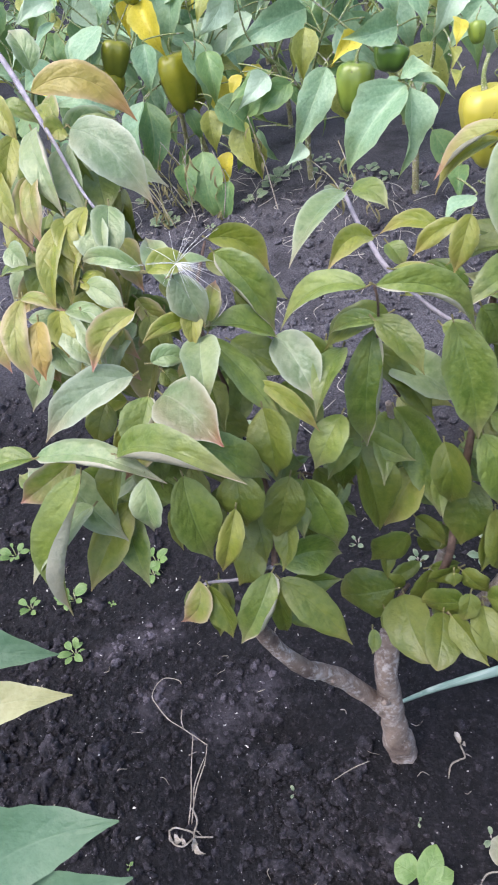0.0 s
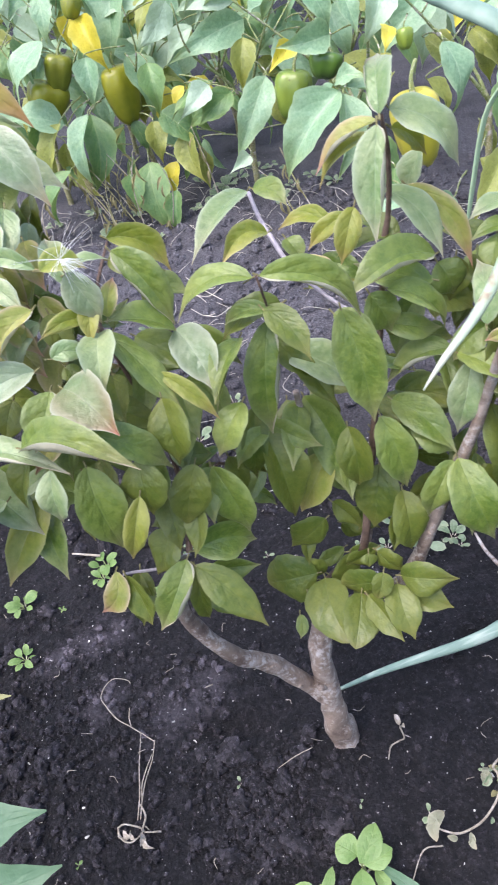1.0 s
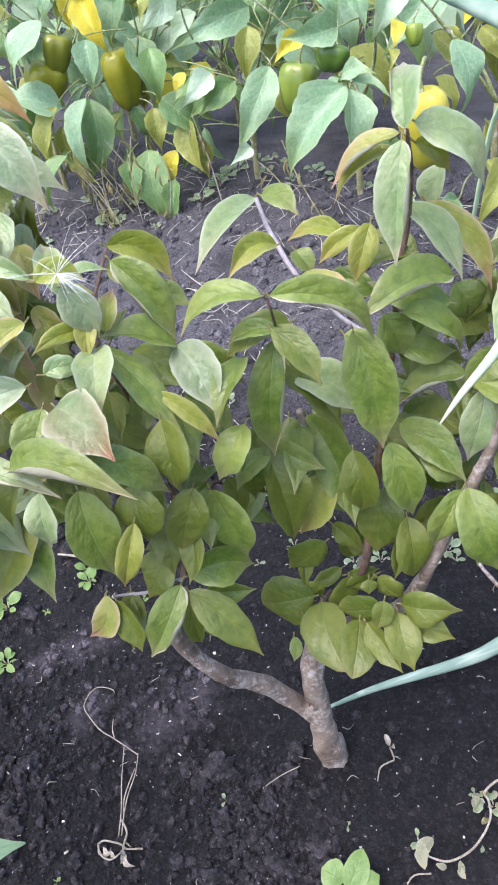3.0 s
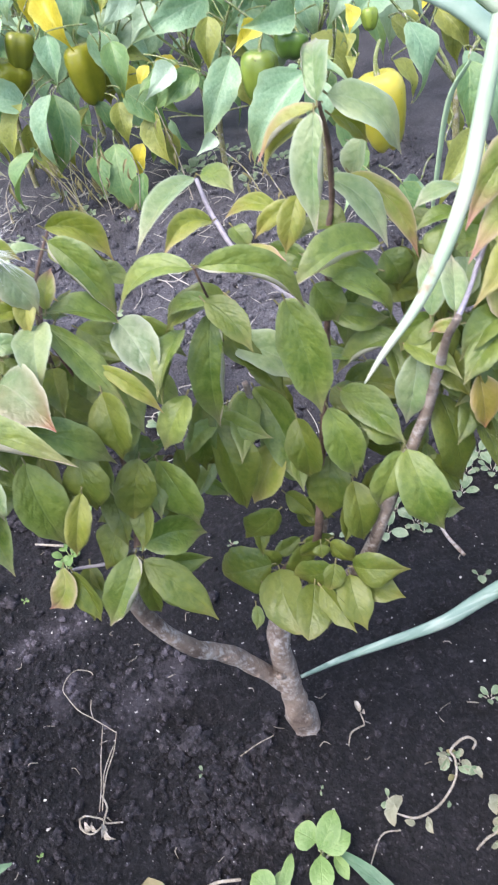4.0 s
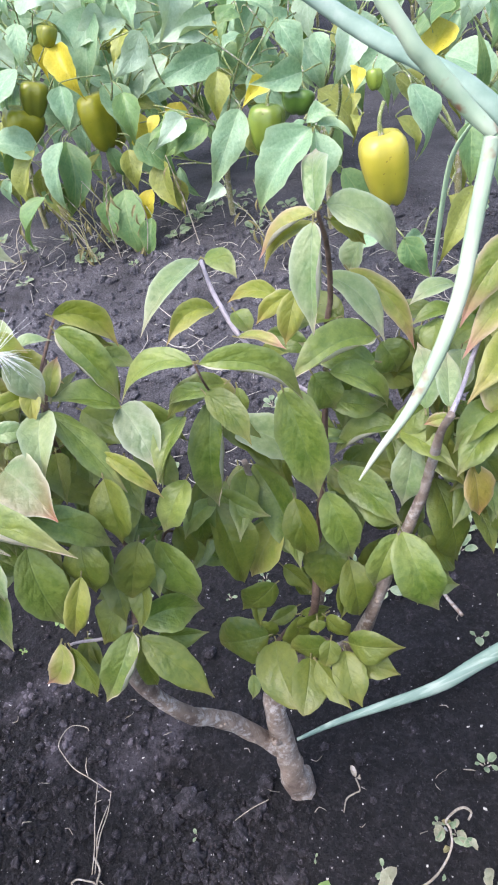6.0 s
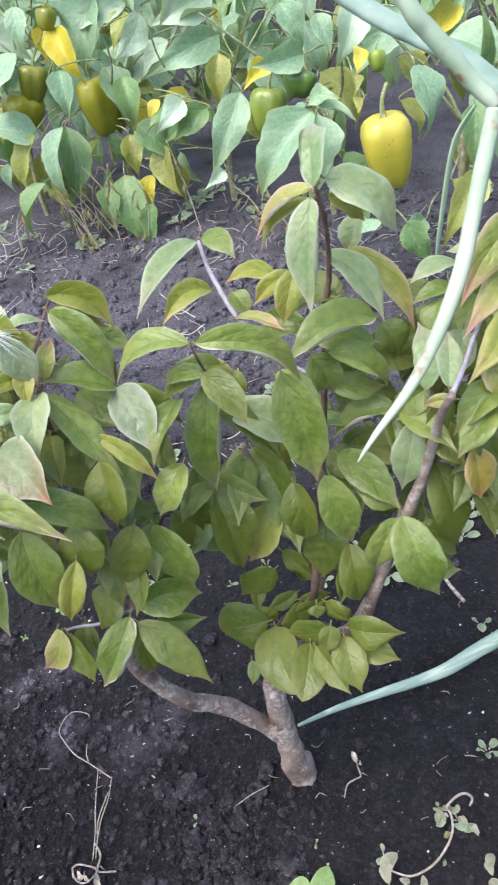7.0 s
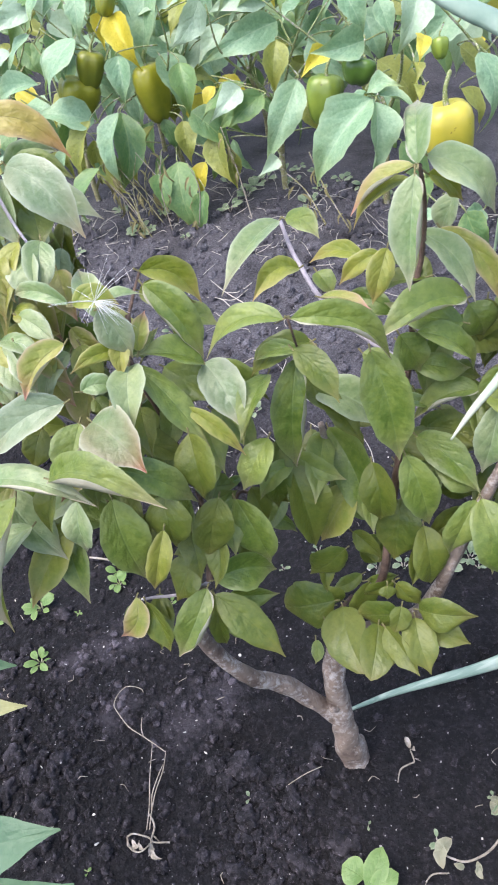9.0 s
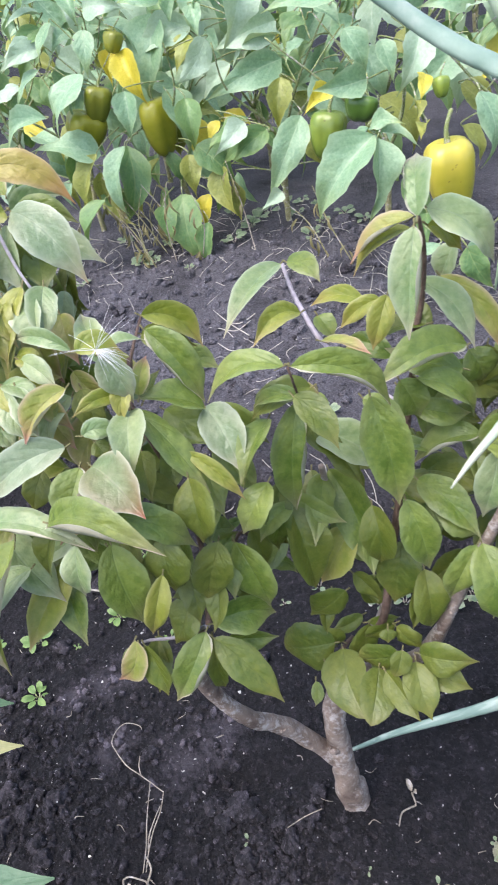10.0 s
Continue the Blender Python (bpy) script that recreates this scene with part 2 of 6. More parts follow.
    rise = maths(nt, "ADD", maths(nt, "MULTIPLY", mid, 1.2), maths(nt, "ADD", maths(nt, "MULTIPLY", fine, 0.6), maths(nt, "ADD", maths(nt, "MULTIPLY", dust, 0.15), lump)))
    bump(nt, b, rise, 1.0, 0.008 if gain < 1.0 else 0.004)
    return m


SOIL = soil_material("black_soil", 0.6)
SOIL_DRY = soil_material("grey_soil_crumb", 1.4)


# ---- building tools ----
def mesh_of(name, bm, mat):
    me = bpy.data.meshes.new(name)
    bm.to_mesh(me)
    bm.free()
    for one in mat if isinstance(mat, tuple) else (mat,):
        me.materials.append(one)
    for p in me.polygons:
        p.use_smooth = True
    return me


def thing(name, at, label, category, group="", kind=""):
    ob = new(name)
    ob.empty_display_size = 0.02
    ob.location = at
    return tagged(ob, label, category, group, kind)


def spot(ob):
    """World place of an unrotated thing or part."""
    p = Vector(ob.location)
    while ob.parent:
        ob = ob.parent
        p += ob.location
    return p


def part(name, bm, mat, parent, label="", at=None):
    """One mesh under a thing or part; bm in world places, or round at if that is given."""
    here = spot(parent)
    if at is None:
        bmesh.ops.translate(bm, verts=bm.verts, vec=-here)
    ob = new(name, mesh_of(name, bm, mat))
    ob.parent = parent
    ob.location = (Vector(at) - here) if at is not None else (0, 0, 0)
    return tagged(ob, label)


def smooth_path(points, per=6):
    """Catmull-Rom through points of (place, radius)."""
    pts = [(Vector(p), r) for p, r in points]
    pts = [(2 * pts[0][0] - pts[1][0], pts[0][1])] + pts + [(2 * pts[-1][0] - pts[-2][0], pts[-1][1])]
    out = []
    for i in range(1, len(pts) - 2):
        (a, _), (b, rb), (c, rc), (d, _) = pts[i - 1 : i + 3]
        for k in range(per):
            t = k / per
            p = 0.5 * (2 * b + (c - a) * t + (2 * a - 5 * b + 4 * c - d) * t * t + (3 * b - a - 3 * c + d) * t**3)
            out.append((p, rb + (rc - rb) * t))
    out.append(pts[-2])
    return out


def tube(points, sides=8, rough=0.0, per=6, bm=None, flat=1.0, seed=0):
    """A tapered round stem along points of (place, radius)."""
    bm = bm or bmesh.new()
    path = smooth_path(points, per)
    ring, n = [], None
    for i, (p, r) in enumerate(path):
        ahead = (path[min(i + 1, len(path) - 1)][0] - path[max(i - 1, 0)][0]).normalized()
        n = n - ahead * n.dot(ahead) if n is not None else ahead.orthogonal()
        n.normalize()
        side = ahead.cross(n)
        now = []
        for k in range(sides):
            a = 2 * math.pi * k / sides
            w = 1 + rough * noise.noise(p * 55 + Vector((math.cos(a) * 1.3, math.sin(a) * 1.3, seed)))
            now.append(bm.verts.new(p + r * w * (n * math.cos(a) + side * math.sin(a) * flat)))
        if ring:
            for k in range(sides):
                bm.faces.new((ring[k], ring[(k + 1) % sides], now[(k + 1) % sides], now[k]))
        else:
            bm.faces.new(now[::-1])
        ring = now
    bm.faces.new(ring)
    return bm


FACE = Vector((0.05, -0.58, 0.81)).normalized()


def blade(base, tip, width, arch=0.1, fold=0.25, curl=0.0, twist=0.0, wave=0.06, face=FACE, cut=0.62, seed=0, long=10, wide=3, roll=0, sag=0.0, point=0.86, pucker=0.018):
    """A leaf blade from base to tip, around the base: pointed oval, folded along the midrib, arched and a little wavy.
    roll: one margin (+1 or -1) turned over, so that a strip of the pale underside shows (second material)."""
    rnd = random.Random(seed)
    ph, sk = rnd.uniform(0, 6.28), rnd.uniform(-0.07, 0.07)
    lop = rnd.uniform(-0.12, 0.12)
    pace = rnd.uniform(7, 13)
    hang = rnd.uniform(0.75, 1.0)
    axis = Vector(tip) - Vector(base)
    length = axis.length
    axis /= length
    n = Vector(face) - axis * axis.dot(face)
    n = n.normalized() if n.length > 1e-3 else axis.orthogonal().normalized()
    side = axis.cross(n)
    c, s_ = math.cos(twist), math.sin(twist)
    side, n = side * c + n * s_, n * c - side * s_
    bm = bmesh.new()
    uv = bm.loops.layers.uv.new("leaf")
    across = [j / wide for j in range(-wide, wide + 1)]
    if roll:
        across = [-1, -0.88, -0.76, -0.64, -0.32, 0, 0.32, 0.64, 0.76, 0.88, 1]
    rows, where = [], {}
    for i in range(long + 1):
        s = i / long
        top = cut / (cut + point)
        half = 0.5 * width * (s / top) ** cut * max(0.0, (1 - s) / (1 - top)) ** point
        half *= 1 + 0.035 * math.sin(38 * s + ph) + 0.03 * math.sin(17 * s + 2 * ph)
        if i == 0:
            half = 0.02 * width
        if i == long:
            half = 0.012 * width
        spin = 0.35 * lop * s
        sd, nn = side * math.cos(spin) + n * math.sin(spin), n * math.cos(spin) - side * math.sin(spin)
        spine = axis * (s * length) + n * (arch * length * 4 * s * (1 - s) ** 0.9 - curl * length * (s**3 + 0.5 * max(0.0, s - 0.7))) + side * (sk * length * math.sin(math.pi * s))
        row = []
        turned = hang * math.sin(math.pi * min(1.0, s * 1.05)) if s < 0.95 else 0.0
        for v in across:
            even = 1 + lop * (1 if v > 0 else -1)
            out, lift = v, abs(v) ** 1.3 * half * fold
            if roll * v > 0.64:
                over = (abs(v) - 0.64) * turned
                out = math.copysign(abs(v) - 1.9 * over + (abs(v) - 0.64) * 0.3 * turned, v)
                lift += half * over * 0.5
            lift -= sag * half * v * v
            lift += wave * width * math.sin(pace * s + ph + (2 if v > 0 else 0)) * v * v * math.sin(math.pi * s)
            # the blade swells a little between its side veins
            lift += pucker * width * math.sin(6.28 * (5 * s - 1.4 * abs(v))) * abs(v) * (1 - abs(v)) * 2.5 * math.sin(math.pi * s)
            p = bm.verts.new(spine + sd * (out * even * half) + nn * lift)
            where[p] = (s, 0.5 + 0.5 * v)
            row.append(p)
        rows.append(row)
    for a, b in zip(rows, rows[1:]):
        for j in range(len(across) - 1):
            f = bm.faces.new((a[j], a[j + 1], b[j + 1], b[j]))
            f.material_index = 1 if roll and roll * (across[j] + across[j + 1]) > 1.3 else 0
            for loop in f.loops:
                loop[uv].uv = where[loop.vert]
    return bm


# ---- the shrub: leaves as base, tip, width, arch and colour, shoot by shoot ----
MIDDLE_LEAVES = [
    ((0.030, 0.317, 0.479), (-0.015, 0.325, 0.457), 0.014, 0.16, "grn"),
    ((0.034, 0.308, 0.484), (0.081, 0.319, 0.443), 0.015, -0.08, "grn<"),
    ((0.048, 0.384, 0.449), (0.076, 0.363, 0.448), 0.011, -0.05, "red"),
    ((0.032, 0.332, 0.445), (0.021, 0.318, 0.377), 0.021, 0.03, "grn>"),
    ((0.035, 0.346, 0.414), (0.078, 0.340, 0.380), 0.024, -0.05, "pale"),
    ((0.071, 0.324, 0.448), (0.080, 0.307, 0.382), 0.025, -0.02, "grn"),
    ((0.035, 0.319, 0.458), (0.009, 0.327, 0.449), 0.009, 0.07, "grn"),
    ((0.015, 0.327, 0.440), (-0.003, 0.296, 0.421), 0.015, 0.03, "grn"),
    ((-0.019, 0.334, 0.449), (-0.001, 0.300, 0.426), 0.022, -0.04, "wht"),
    ((0.045, 0.377, 0.363), (0.076, 0.358, 0.364), 0.016, -0.08, "drk"),
    ((0.034, 0.350, 0.446), (0.040, 0.348, 0.426), 0.012, 0.00, "red"),
]
RIGHT_LEAVES = [
    ((0.125, 0.345, 0.457), (0.074, 0.326, 0.451), 0.019, 0.07, "grn>"),
    ((0.088, 0.340, 0.444), (0.098, 0.338, 0.419), 0.020, 0.00, "grn"),
    ((0.097, 0.334, 0.448), (0.127, 0.337, 0.414), 0.019, -0.07, "grn"),
    ((0.129, 0.361, 0.443), (0.137, 0.359, 0.422), 0.021, 0.00, "grn"),
    ((0.100, 0.349, 0.421), (0.104, 0.347, 0.407), 0.012, 0.00, "drk"),
    ((0.131, 0.338, 0.400), (0.093, 0.345, 0.378), 0.016, 0.09, "grn>"),
    ((0.098, 0.358, 0.359), (0.141, 0.329, 0.361), 0.021, -0.03, "drk"),
    ((0.094, 0.339, 0.370), (0.125, 0.307, 0.347), 0.020, -0.04, "grn"),
    ((0.106, 0.354, 0.468), (0.074, 0.365, 0.456), 0.013, 0.06, "drk"),
    ((0.125, 0.365, 0.422), (0.149, 0.360, 0.409), 0.018, -0.04, "drk"),
]
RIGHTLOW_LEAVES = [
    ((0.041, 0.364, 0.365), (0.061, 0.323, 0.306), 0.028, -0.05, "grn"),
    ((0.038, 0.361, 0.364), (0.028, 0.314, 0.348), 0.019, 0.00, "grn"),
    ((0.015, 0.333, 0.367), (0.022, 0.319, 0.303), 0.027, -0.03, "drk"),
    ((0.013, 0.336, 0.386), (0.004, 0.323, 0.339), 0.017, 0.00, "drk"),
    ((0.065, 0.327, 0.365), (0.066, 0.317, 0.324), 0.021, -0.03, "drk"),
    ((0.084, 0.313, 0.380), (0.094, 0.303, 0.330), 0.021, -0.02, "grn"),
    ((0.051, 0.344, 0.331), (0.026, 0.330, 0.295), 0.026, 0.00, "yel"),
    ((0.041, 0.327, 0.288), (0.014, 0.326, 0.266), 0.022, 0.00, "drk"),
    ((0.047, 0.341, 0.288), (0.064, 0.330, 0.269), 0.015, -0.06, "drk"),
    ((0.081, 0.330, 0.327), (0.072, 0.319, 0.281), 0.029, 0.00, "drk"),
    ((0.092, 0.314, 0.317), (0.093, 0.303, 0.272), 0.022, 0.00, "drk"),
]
RIGHTLOW_B_LEAVES = [
    ((0.122, 0.304, 0.345), (0.104, 0.295, 0.310), 0.018, 0.03, "grn"),
    ((0.125, 0.305, 0.345), (0.141, 0.283, 0.294), 0.027, 0.05, "grn"),
    ((0.138, 0.315, 0.325), (0.158, 0.312, 0.295), 0.017, 0.00, "drk"),
    ((0.150, 0.328, 0.363), (0.160, 0.314, 0.299), 0.026, 0.00, "drk"),
    ((0.139, 0.328, 0.396), (0.128, 0.318, 0.353), 0.019, 0.00, "pale"),
    ((0.103, 0.327, 0.360), (0.127, 0.315, 0.341), 0.021, 0.00, "grn"),
    ((0.165, 0.301, 0.394), (0.167, 0.294, 0.361), 0.019, 0.00, "org"),
    ((0.089, 0.355, 0.360), (0.110, 0.331, 0.355), 0.021, 0.00, "drk"),
    ((0.054, 0.349, 0.261), (0.073, 0.342, 0.259), 0.016, 0.00, "drk"),
]
# all in drk: the crown's shade on this low tuft lies in its colour
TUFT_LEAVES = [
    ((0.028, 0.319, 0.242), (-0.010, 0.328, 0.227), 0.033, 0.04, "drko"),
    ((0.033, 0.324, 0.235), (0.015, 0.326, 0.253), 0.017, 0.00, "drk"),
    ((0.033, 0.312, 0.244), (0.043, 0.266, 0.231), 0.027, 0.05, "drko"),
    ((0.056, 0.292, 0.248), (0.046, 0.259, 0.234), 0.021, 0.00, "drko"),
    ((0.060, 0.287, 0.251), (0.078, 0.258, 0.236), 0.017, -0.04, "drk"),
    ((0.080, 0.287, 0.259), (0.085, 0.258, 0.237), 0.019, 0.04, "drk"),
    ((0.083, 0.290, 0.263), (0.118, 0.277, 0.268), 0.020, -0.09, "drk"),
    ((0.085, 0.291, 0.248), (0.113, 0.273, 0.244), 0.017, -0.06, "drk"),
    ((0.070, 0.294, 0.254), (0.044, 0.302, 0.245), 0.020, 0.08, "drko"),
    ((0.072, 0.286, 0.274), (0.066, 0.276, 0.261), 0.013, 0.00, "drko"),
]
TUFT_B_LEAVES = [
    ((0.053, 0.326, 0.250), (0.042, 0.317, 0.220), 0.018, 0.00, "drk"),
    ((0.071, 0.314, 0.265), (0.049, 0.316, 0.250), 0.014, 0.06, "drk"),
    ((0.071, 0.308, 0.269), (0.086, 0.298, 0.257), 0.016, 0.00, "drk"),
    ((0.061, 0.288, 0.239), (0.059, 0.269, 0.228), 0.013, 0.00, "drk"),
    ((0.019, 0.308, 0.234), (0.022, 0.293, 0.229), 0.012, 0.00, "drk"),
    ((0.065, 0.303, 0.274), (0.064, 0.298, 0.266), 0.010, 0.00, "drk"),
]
LOWLEFT_LEAVES = [
    ((-0.037, 0.276, 0.333), (-0.002, 0.294, 0.315), 0.022, -0.08, "grn"),
    ((-0.038, 0.271, 0.326), (-0.002, 0.250, 0.285), 0.020, -0.04, "drk"),
    ((-0.042, 0.273, 0.330), (-0.066, 0.250, 0.296), 0.021, -0.05, "grn>"),
    ((-0.048, 0.286, 0.344), (-0.064, 0.276, 0.317), 0.025, 0.00, "drk"),
    ((-0.079, 0.267, 0.331), (-0.070, 0.251, 0.301), 0.019, -0.06, "drk"),
    ((-0.086, 0.273, 0.323), (-0.089, 0.264, 0.301), 0.016, 0.05, "drk"),
    ((-0.084, 0.268, 0.335), (-0.100, 0.259, 0.310), 0.015, -0.21, "red"),
    ((-0.015, 0.296, 0.379), (-0.003, 0.287, 0.330), 0.023, -0.03, "grn"),
    ((-0.021, 0.285, 0.393), (-0.035, 0.276, 0.355), 0.022, 0.00, "drk"),
    ((-0.024, 0.305, 0.356), (-0.013, 0.301, 0.324), 0.018, 0.00, "drk"),
    ((-0.043, 0.284, 0.310), (-0.043, 0.274, 0.269), 0.012, 0.00, "drk"),
]
LEFTIN_LEAVES = [
    ((-0.070, 0.265, 0.421), (-0.066, 0.254, 0.369), 0.024, 0.03, "grn"),
    ((-0.048, 0.260, 0.399), (-0.062, 0.250, 0.363), 0.013, -0.04, "yel"),
    ((-0.089, 0.266, 0.422), (-0.093, 0.259, 0.390), 0.017, 0.00, "pale"),
    ((-0.042, 0.288, 0.346), (-0.057, 0.281, 0.354), 0.014, 0.10, "drk"),
    ((-0.045, 0.271, 0.415), (-0.046, 0.263, 0.381), 0.024, 0.00, "drk"),
    ((0.010, 0.307, 0.412), (-0.008, 0.292, 0.389), 0.019, 0.00, "grn"),
    ((-0.028, 0.292, 0.435), (-0.027, 0.278, 0.400), 0.023, -0.03, "drk"),
    ((-0.069, 0.267, 0.441), (-0.030, 0.276, 0.400), 0.017, -0.05, "grn"),
    ((-0.033, 0.302, 0.385), (-0.016, 0.311, 0.376), 0.014, 0.00, "drk"),
    ((-0.054, 0.310, 0.443), (-0.047, 0.281, 0.431), 0.014, 0.00, "drk"),
    ((-0.010, 0.325, 0.359), (-0.005, 0.319, 0.331), 0.015, 0.00, "drk"),
]
LEFTMID_LEAVES = [
    ((-0.019, 0.333, 0.449), (-0.052, 0.321, 0.469), 0.019, 0.06, "grn"),
    ((-0.052, 0.318, 0.465), (-0.019, 0.293, 0.422), 0.017, -0.03, "grn"),
    ((-0.029, 0.305, 0.442), (-0.002, 0.295, 0.412), 0.009, -0.04, "yel"),
    ((-0.047, 0.364, 0.495), (-0.019, 0.371, 0.465), 0.015, -0.17, "yel"),
    ((-0.043, 0.349, 0.494), (-0.019, 0.337, 0.450), 0.019, -0.05, "grn<"),
    ((-0.054, 0.316, 0.466), (-0.051, 0.277, 0.450), 0.018, 0.00, "pale"),
    ((-0.074, 0.289, 0.454), (-0.044, 0.258, 0.442), 0.026, -0.05, "pnk"),
    ((-0.101, 0.272, 0.434), (-0.034, 0.240, 0.434), 0.019, -0.07, "grn<"),
    ((-0.082, 0.292, 0.452), (-0.094, 0.270, 0.431), 0.018, -0.04, "grn>"),
    ((-0.059, 0.316, 0.502), (-0.050, 0.314, 0.472), 0.018, -0.04, "wht"),
    ((-0.049, 0.323, 0.470), (-0.044, 0.341, 0.483), 0.010, 0.00, "red"),
]
REACH_LEAVES = [
    ((-0.148, 0.281, 0.431), (-0.078, 0.262, 0.420), 0.016, -0.08, "pale<"),
    ((-0.149, 0.281, 0.431), (-0.183, 0.278, 0.423), 0.014, 0.08, "grn"),
    ((-0.088, 0.299, 0.461), (-0.140, 0.284, 0.438), 0.020, 0.08, "wht"),
    ((-0.124, 0.273, 0.424), (-0.153, 0.247, 0.341), 0.025, 0.04, "grn>"),
    ((-0.056, 0.321, 0.472), (-0.080, 0.302, 0.476), 0.009, 0.11, "yel"),
    ((-0.078, 0.301, 0.465), (-0.061, 0.306, 0.459), 0.011, -0.15, "pale"),
    ((-0.076, 0.308, 0.455), (-0.070, 0.303, 0.447), 0.010, 0.00, "drk"),
    ((-0.108, 0.291, 0.418), (-0.121, 0.282, 0.382), 0.020, 0.00, "drk"),
    ((-0.110, 0.306, 0.442), (-0.120, 0.295, 0.422), 0.016, 0.00, "drk"),
]
FAR_LEAVES = [
    ((-0.127, 0.409, 0.571), (-0.077, 0.411, 0.546), 0.018, -0.14, "org"),
    ((-0.109, 0.397, 0.553), (-0.071, 0.370, 0.516), 0.025, -0.06, "wht"),
    ((-0.128, 0.393, 0.557), (-0.113, 0.353, 0.525), 0.017, 0.02, "pale>"),
    ((-0.118, 0.396, 0.545), (-0.104, 0.362, 0.519), 0.019, 0.00, "pale"),
    ((-0.112, 0.396, 0.554), (-0.120, 0.389, 0.552), 0.013, 0.00, "yel"),
    ((-0.126, 0.418, 0.579), (-0.135, 0.431, 0.597), 0.014, 0.07, "pale"),
    ((-0.131, 0.372, 0.541), (-0.132, 0.343, 0.513), 0.012, 0.03, "red"),
    ((-0.111, 0.352, 0.523), (-0.122, 0.318, 0.488), 0.012, 0.05, "yel"),
    ((-0.099, 0.351, 0.521), (-0.094, 0.330, 0.503), 0.017, 0.00, "pale"),
    ((-0.108, 0.355, 0.520), (-0.116, 0.323, 0.488), 0.011, -0.03, "yel"),
]
FAR_B_LEAVES = [
    ((-0.070, 0.315, 0.506), (-0.049, 0.320, 0.500), 0.013, -0.16, "yel"),
    ((-0.073, 0.318, 0.506), (-0.108, 0.336, 0.507), 0.009, 0.04, "pale"),
    ((-0.108, 0.331, 0.501), (-0.094, 0.321, 0.495), 0.012, -0.09, "yel"),
    ((-0.117, 0.320, 0.491), (-0.094, 0.309, 0.483), 0.012, -0.08, "pale"),
    ((-0.140, 0.328, 0.497), (-0.137, 0.299, 0.463), 0.013, 0.10, "red"),
    ((-0.133, 0.319, 0.488), (-0.133, 0.300, 0.465), 0.014, 0.00, "org"),
    ((-0.119, 0.316, 0.487), (-0.105, 0.299, 0.467), 0.015, -0.04, "pale"),
    ((-0.145, 0.347, 0.517), (-0.134, 0.337, 0.507), 0.012, 0.00, "pale"),
    ((-0.150, 0.337, 0.507), (-0.129, 0.338, 0.508), 0.012, -0.11, "grn"),
    ((-0.141, 0.328, 0.497), (-0.116, 0.319, 0.489), 0.007, -0.06, "red"),
]
FAR_C_LEAVES = [
    ((-0.081, 0.312, 0.488), (-0.107, 0.297, 0.467), 0.014, 0.06, "red>"),
    ((-0.108, 0.316, 0.490), (-0.099, 0.299, 0.469), 0.013, 0.00, "pale"),
    ((-0.120, 0.319, 0.492), (-0.118, 0.303, 0.474), 0.013, 0.00, "yel"),
    ((-0.105, 0.326, 0.500), (-0.085, 0.312, 0.488), 0.012, -0.06, "pale"),
    ((-0.122, 0.346, 0.519), (-0.111, 0.326, 0.499), 0.013, 0.00, "yel"),
    ((-0.112, 0.352, 0.524), (-0.105, 0.331, 0.505), 0.012, 0.06, "yel"),
    ((-0.128, 0.315, 0.474), (-0.116, 0.303, 0.460), 0.014, 0.00, "pale"),
    ((-0.148, 0.376, 0.546), (-0.138, 0.348, 0.519), 0.013, 0.00, "yel"),
    ((-0.154, 0.322, 0.490), (-0.151, 0.305, 0.469), 0.013, 0.00, "red"),
    ((-0.145, 0.404, 0.571), (-0.135, 0.387, 0.554), 0.013, 0.00, "yel"),
]
TOP_LEAVES = [
    ((0.101, 0.334, 0.537), (0.107, 0.370, 0.553), 0.015, -0.04, "pale>"),
    ((0.103, 0.361, 0.526), (0.070, 0.367, 0.503), 0.012, 0.09, "red>"),
    ((0.102, 0.368, 0.517), (0.071, 0.372, 0.493), 0.010, 0.07, "yel"),
    ((0.099, 0.331, 0.534), (0.091, 0.307, 0.489), 0.016, 0.02, "pale>"),
    ((0.107, 0.347, 0.535), (0.140, 0.352, 0.498), 0.024, -0.06, "pale"),
    ((0.103, 0.358, 0.492), (0.129, 0.344, 0.454), 0.016, -0.12, "pale"),
    ((0.116, 0.369, 0.487), (0.146, 0.351, 0.441), 0.012, -0.07, "red"),
    ((0.125, 0.375, 0.502), (0.116, 0.373, 0.482), 0.014, 0.00, "pale"),
    ((0.087, 0.361, 0.485), (0.076, 0.350, 0.459), 0.014, 0.00, "yel"),
    ((0.085, 0.386, 0.470), (0.060, 0.389, 0.452), 0.011, 0.06, "yel"),
]
TOP_B_LEAVES = [
    ((0.076, 0.395, 0.463), (0.044, 0.411, 0.458), 0.011, 0.14, "yel"),
    ((0.028, 0.450, 0.471), (-0.010, 0.390, 0.457), 0.016, 0.05, "pale"),
    ((0.032, 0.449, 0.472), (0.052, 0.427, 0.465), 0.014, -0.13, "grn"),
    ((0.039, 0.380, 0.472), (0.012, 0.352, 0.471), 0.013, 0.13, "yel"),
    ((0.108, 0.352, 0.524), (0.125, 0.355, 0.506), 0.011, -0.08, "yel"),
    ((0.048, 0.404, 0.455), (0.056, 0.395, 0.443), 0.013, 0.00, "grn"),
]
